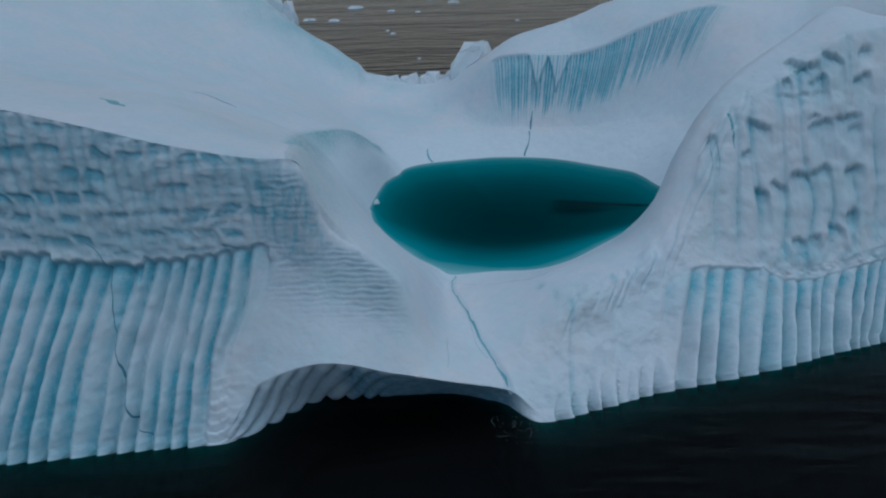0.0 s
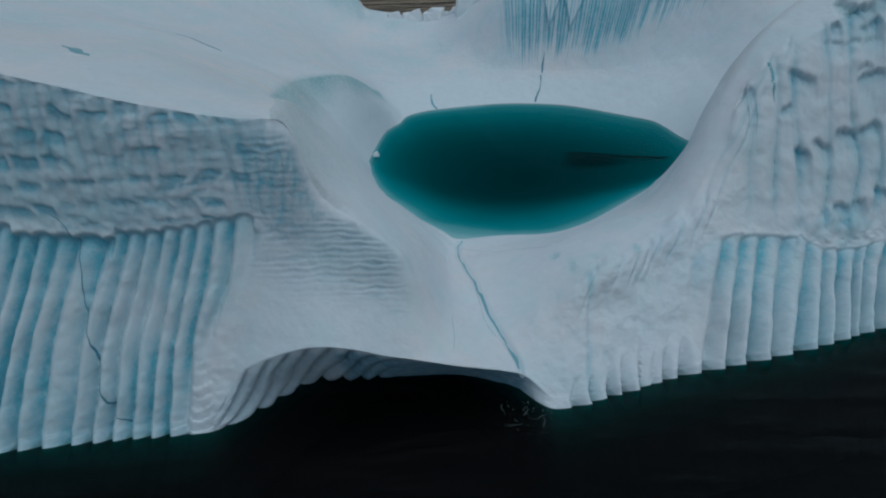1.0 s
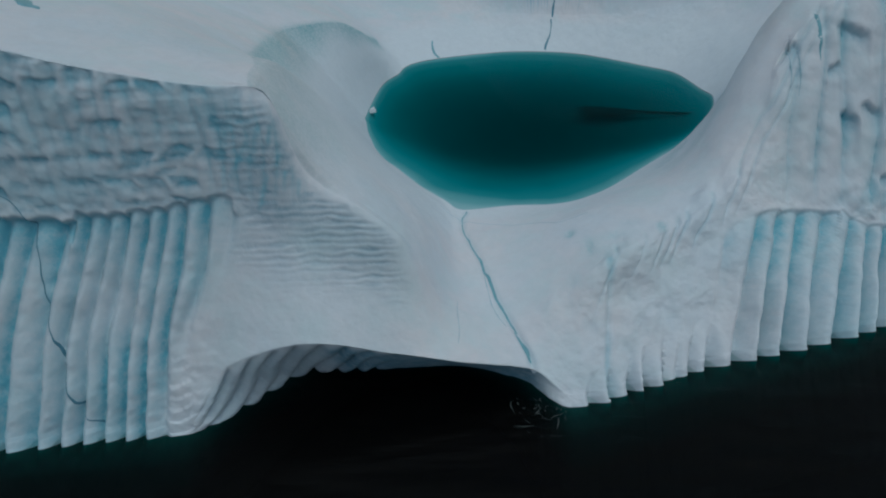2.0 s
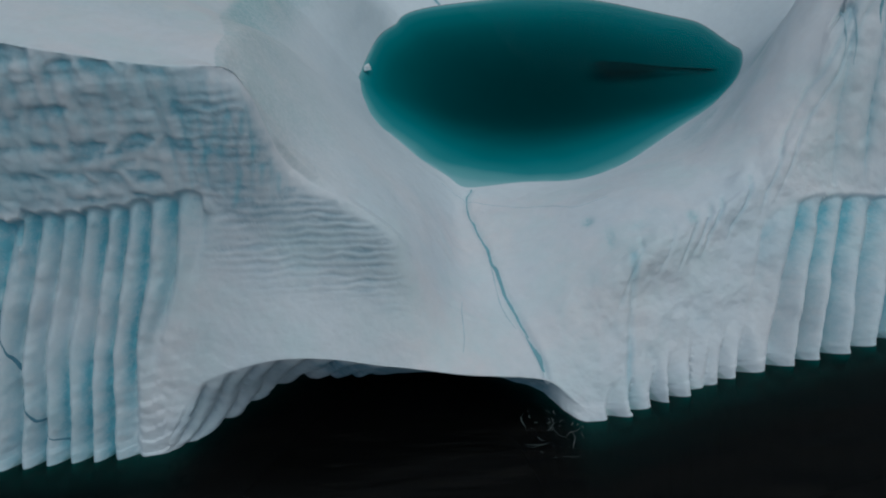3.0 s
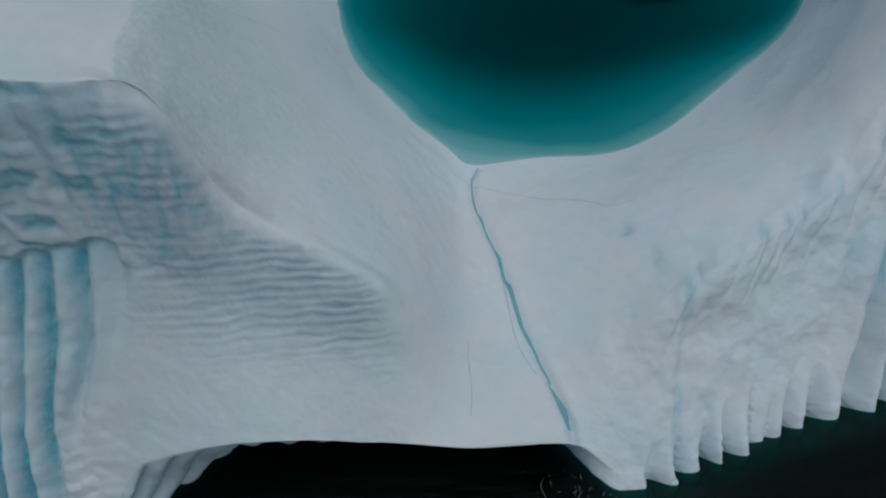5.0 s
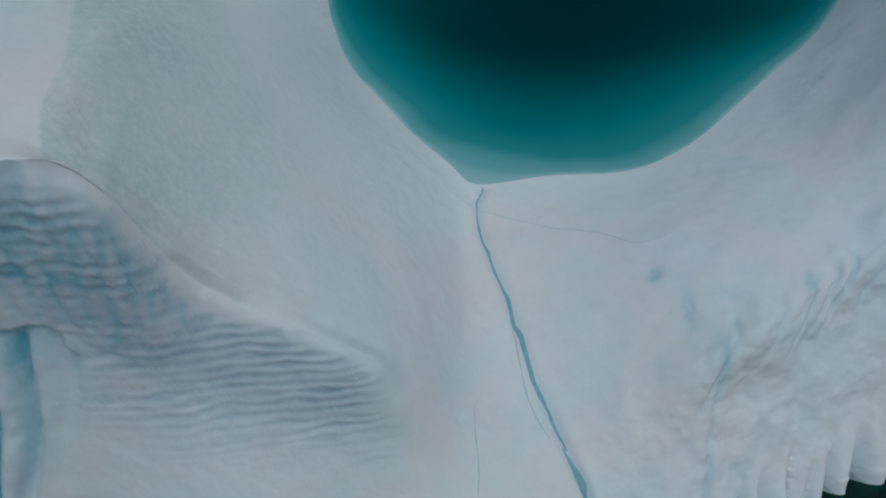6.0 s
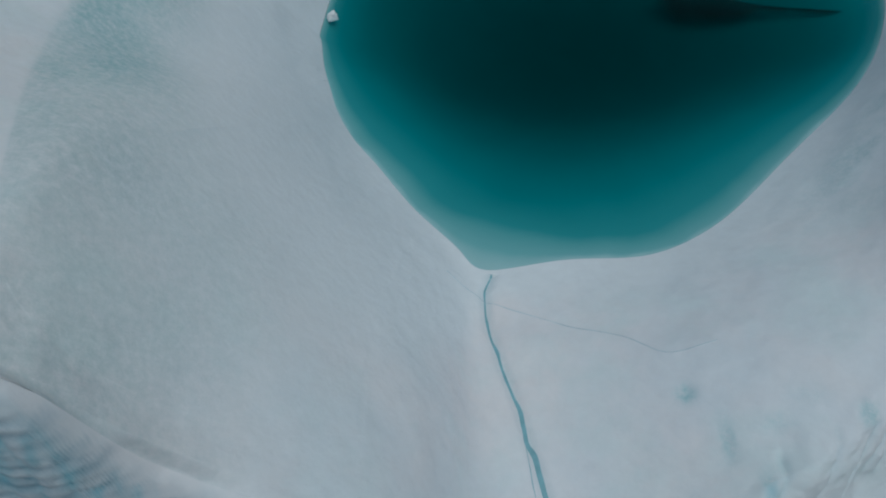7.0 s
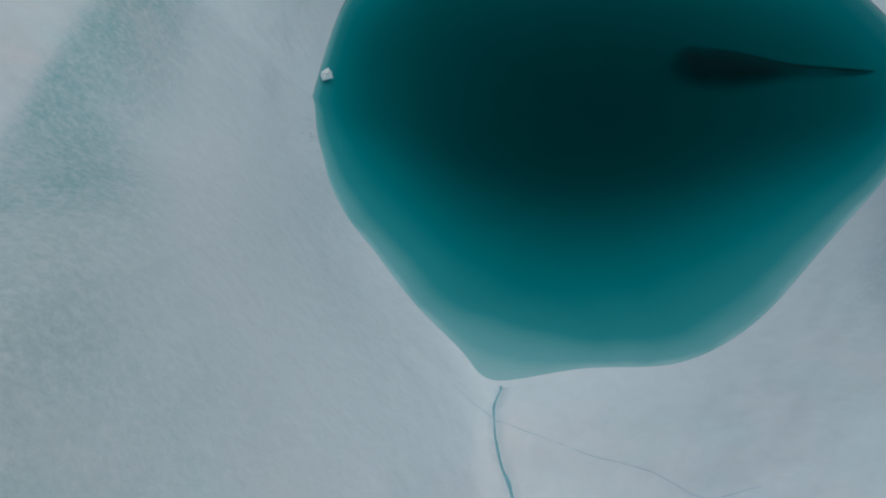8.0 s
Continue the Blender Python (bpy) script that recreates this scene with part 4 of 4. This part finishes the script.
# ---- dark streak hanging in the pool ----
# a dark, partly transparent sheet below the surface, fading out at its edges
streak_mat, st, sp = material("dark_streak")
fade = st.nodes.new("ShaderNodeAttribute")
fade.attribute_name = "thick"
sp.inputs["Base Color"].default_value = (0.004, 0.012, 0.013, 1)
sp.inputs["Roughness"].default_value = 1.0
sp.inputs["Specular IOR Level"].default_value = 0.0
st.links.new(fade.outputs["Fac"], sp.inputs["Alpha"])
NU, NV = 60, 14
verts, thick, quads = [], [], []
for i in range(NU + 1):
    a = i / NU
    thin = min(1.0, max(0.0, (a - 0.3) / 0.35))
    half = (1.7 - 1.35 * thin * thin * (3 - 2 * thin)) * min(1, 0.3 + a * 6) * (1 - 0.6 * a)
    for j in range(NV + 1):
        b = j / NV * 2 - 1
        verts.append((10.2 + 11.3 * a, 70.3 - 1.6 * a + b * half, 1.3 - 0.4 * b * b))
        ends_in = min(1, a * 8) * min(1, (1 - a) * 6)
        thick.append(max(0.0, min(0.7, (1 - b * b) * 1.0 * ends_in * (1 - 0.35 * a) * (1 + 0.5 * noise.noise((a * 9, b * 1.5, 0))))))
        if i and j:
            c = i * (NV + 1) + j
            quads.append((c - NV - 2, c - NV - 1, c, c - 1))
streak_mesh = flat_mesh("dark_streak", verts, quads, streak_mat)
streak_mesh.attributes.new("thick", "FLOAT", "POINT").data.foreach_set("value", thick)
streak = new("dark_streak", streak_mesh)
streak.parent = iceberg
tagged(streak, "dark tapering streak under the pool's surface")


# ---- broken ice ----
def ice_lump(name, size, seed, pointed=0.0, corners=22, rough=0.1):
    """An angular broken block of ice, its base at z = 0."""
    rnd = random.Random(seed)
    bm = bmesh.new()
    for n in range(corners):
        a, z = rnd.uniform(0, 2 * math.pi), rnd.random() ** 0.8
        r = (1 - pointed * z) * rnd.uniform(0.78, 1.0) * 0.5
        top = 1.0 if n % 5 else rnd.uniform(0.9, 1.15)
        bm.verts.new((math.copysign(abs(math.cos(a)) ** 0.7, math.cos(a)) * r * size[0], math.copysign(abs(math.sin(a)) ** 0.7, math.sin(a)) * r * size[1], z * size[2] * top))
    for sx, sy in ((-1, -1), (1, -1), (1, 1), (-1, 1)):
        bm.verts.new((0.45 * sx * size[0], 0.45 * sy * size[1], 0))
    hull = bmesh.ops.convex_hull(bm, input=bm.verts[:])
    bmesh.ops.delete(bm, geom=[e for e in hull["geom_interior"] if isinstance(e, bmesh.types.BMVert)], context="VERTS")
    bmesh.ops.subdivide_edges(bm, edges=bm.edges[:], cuts=2, use_grid_fill=True, fractal=0.6, along_normal=0.4, seed=seed)
    low_z = min(v.co.z for v in bm.verts)
    for v in bm.verts:
        c = v.co
        v.co = c + Vector([rough * size[i] * 0.3 * noise.noise(Vector((c.x * 2, c.y * 2, c.z * 2 + 7 * i + seed))) for i in range(3)])
        v.co.z -= low_z
    bmesh.ops.recalc_face_normals(bm, faces=bm.faces[:])
    me = bpy.data.meshes.new(name)
    bm.to_mesh(me)
    bm.free()
    me.attributes.new("blue_ice", "FLOAT", "POINT").data.foreach_set("value", [max(0.0, 0.3 - 0.45 * v.co.z / size[2]) for v in me.vertices])
    me.materials.append(CHUNK)
    return new(name, me)


def serac(x, y, z, size, seed, pointed, turn):
    ob = ice_lump("serac", size, seed, pointed, 26, 0.12)
    ob.matrix_world = pose(x, y, z, 0, 0, turn)
    ob.parent = iceberg
    return ob


tagged(serac(3.5, 101.0, 4.0, (7.8, 4.6, 9.6), 4, 0.42, 4), "peaked white ice tower on the saddle")
rubble = random.Random(9)
for n in range(13):
    wide = rubble.uniform(2.4, 4.6)
    serac(-10.6 + 0.95 * n, 103.6 + rubble.uniform(-0.6, 0.6), 5.6, (wide, 2.2, rubble.uniform(1.7, 2.6) if n % 3 else rubble.uniform(2.4, 3.2)), 40 + n, rubble.uniform(0.15, 0.5), rubble.uniform(-30, 30))
tagged(serac(-24.0, 105.6, 16.2, (3.4, 2.6, 4.6), 9, 0.3, 25), "jagged white ice block behind the ridge")
serac(-21.9, 105.8, 14.8, (2.2, 2.0, 3.4), 10, 0.3, -10)

chunk = ice_lump("ice_chunk", (0.62, 0.5, 0.5), 12, 0.4, 14, 0.1)
chunk.matrix_world = pose(-7.3, 67.5, POOL - 0.14, 0, 0, 20)
tagged(chunk, "small white ice chunk stranded at the pool's edge", "ice chunk")

FLOES = ((-31, 263, 6.2, 2.6), (-42, 233, 4.6, 2.0), (-34, 230, 3.8, 1.8), (-18, 252, 3.0, 1.6), (-5, 284, 4.2, 2.2), (3, 273, 4.6, 2.6), (-9, 247, 2.2, 1.3), (-16, 206, 1.3, 0.9), (-14, 200, 1.8, 1.0), (21, 220, 1.6, 1.0), (-6, 162, 0.9, 0.7), (4, 152, 0.8, 0.6))
for n, (x, y, w, dp) in enumerate(FLOES):
    floe = ice_lump("ice_floe", (w, dp, 0.32 + 0.07 * w), 20 + n, 0.35, 18, 0.1)
    floe.matrix_world = pose(x, y, -0.12, 0, 0, random.uniform(-12, 12))
    tagged(floe, "flat white ice floe drifting on the open sea", "ice floe", "drifting ice floes")

# ---- foam where the meltwater falls into the sea ----
rng = random.Random(5)
verts, faces = [], []
for n in range(34):
    cx, cy, r = 3.55 + rng.gauss(0, 0.55), 35.9 + rng.gauss(0, 0.5), rng.uniform(0.15, 0.9) if n % 3 else rng.uniform(1.2, 1.8)
    a0, span, w = rng.uniform(0, 6.28), rng.uniform(0.2, 0.9), rng.uniform(0.008, 0.03)
    steps_n, first = 14, len(verts)
    for i in range(steps_n + 1):
        a = a0 + span * i / steps_n
        rr = r * (1 + 0.18 * noise.noise((math.cos(a) * 2 + n, math.sin(a) * 2, 0.3 * n)))
        ww = w * math.sin(math.pi * (i + 0.15) / (steps_n + 0.3)) * (0.6 + 0.6 * abs(noise.noise((i * 0.7, n, 0))))
        for o in (-ww, ww):
            verts.append((cx + (rr + o) * math.cos(a), cy - 0.25 * (r > 1) + (rr + o) * math.sin(a) * 0.85, 0.02 + 0.0008 * n))
        if i:
            c = first + 2 * i
            faces.append((c - 2, c - 1, c + 1, c))
keep = [f for f in faces if all(verts[i][1] < 37.0 for i in f)]
foam = new("foam", flat_mesh("foam", verts, keep, FOAM))
tagged(foam, "thin swirls of grey-white foam on black water", "foam", kind="stuff")
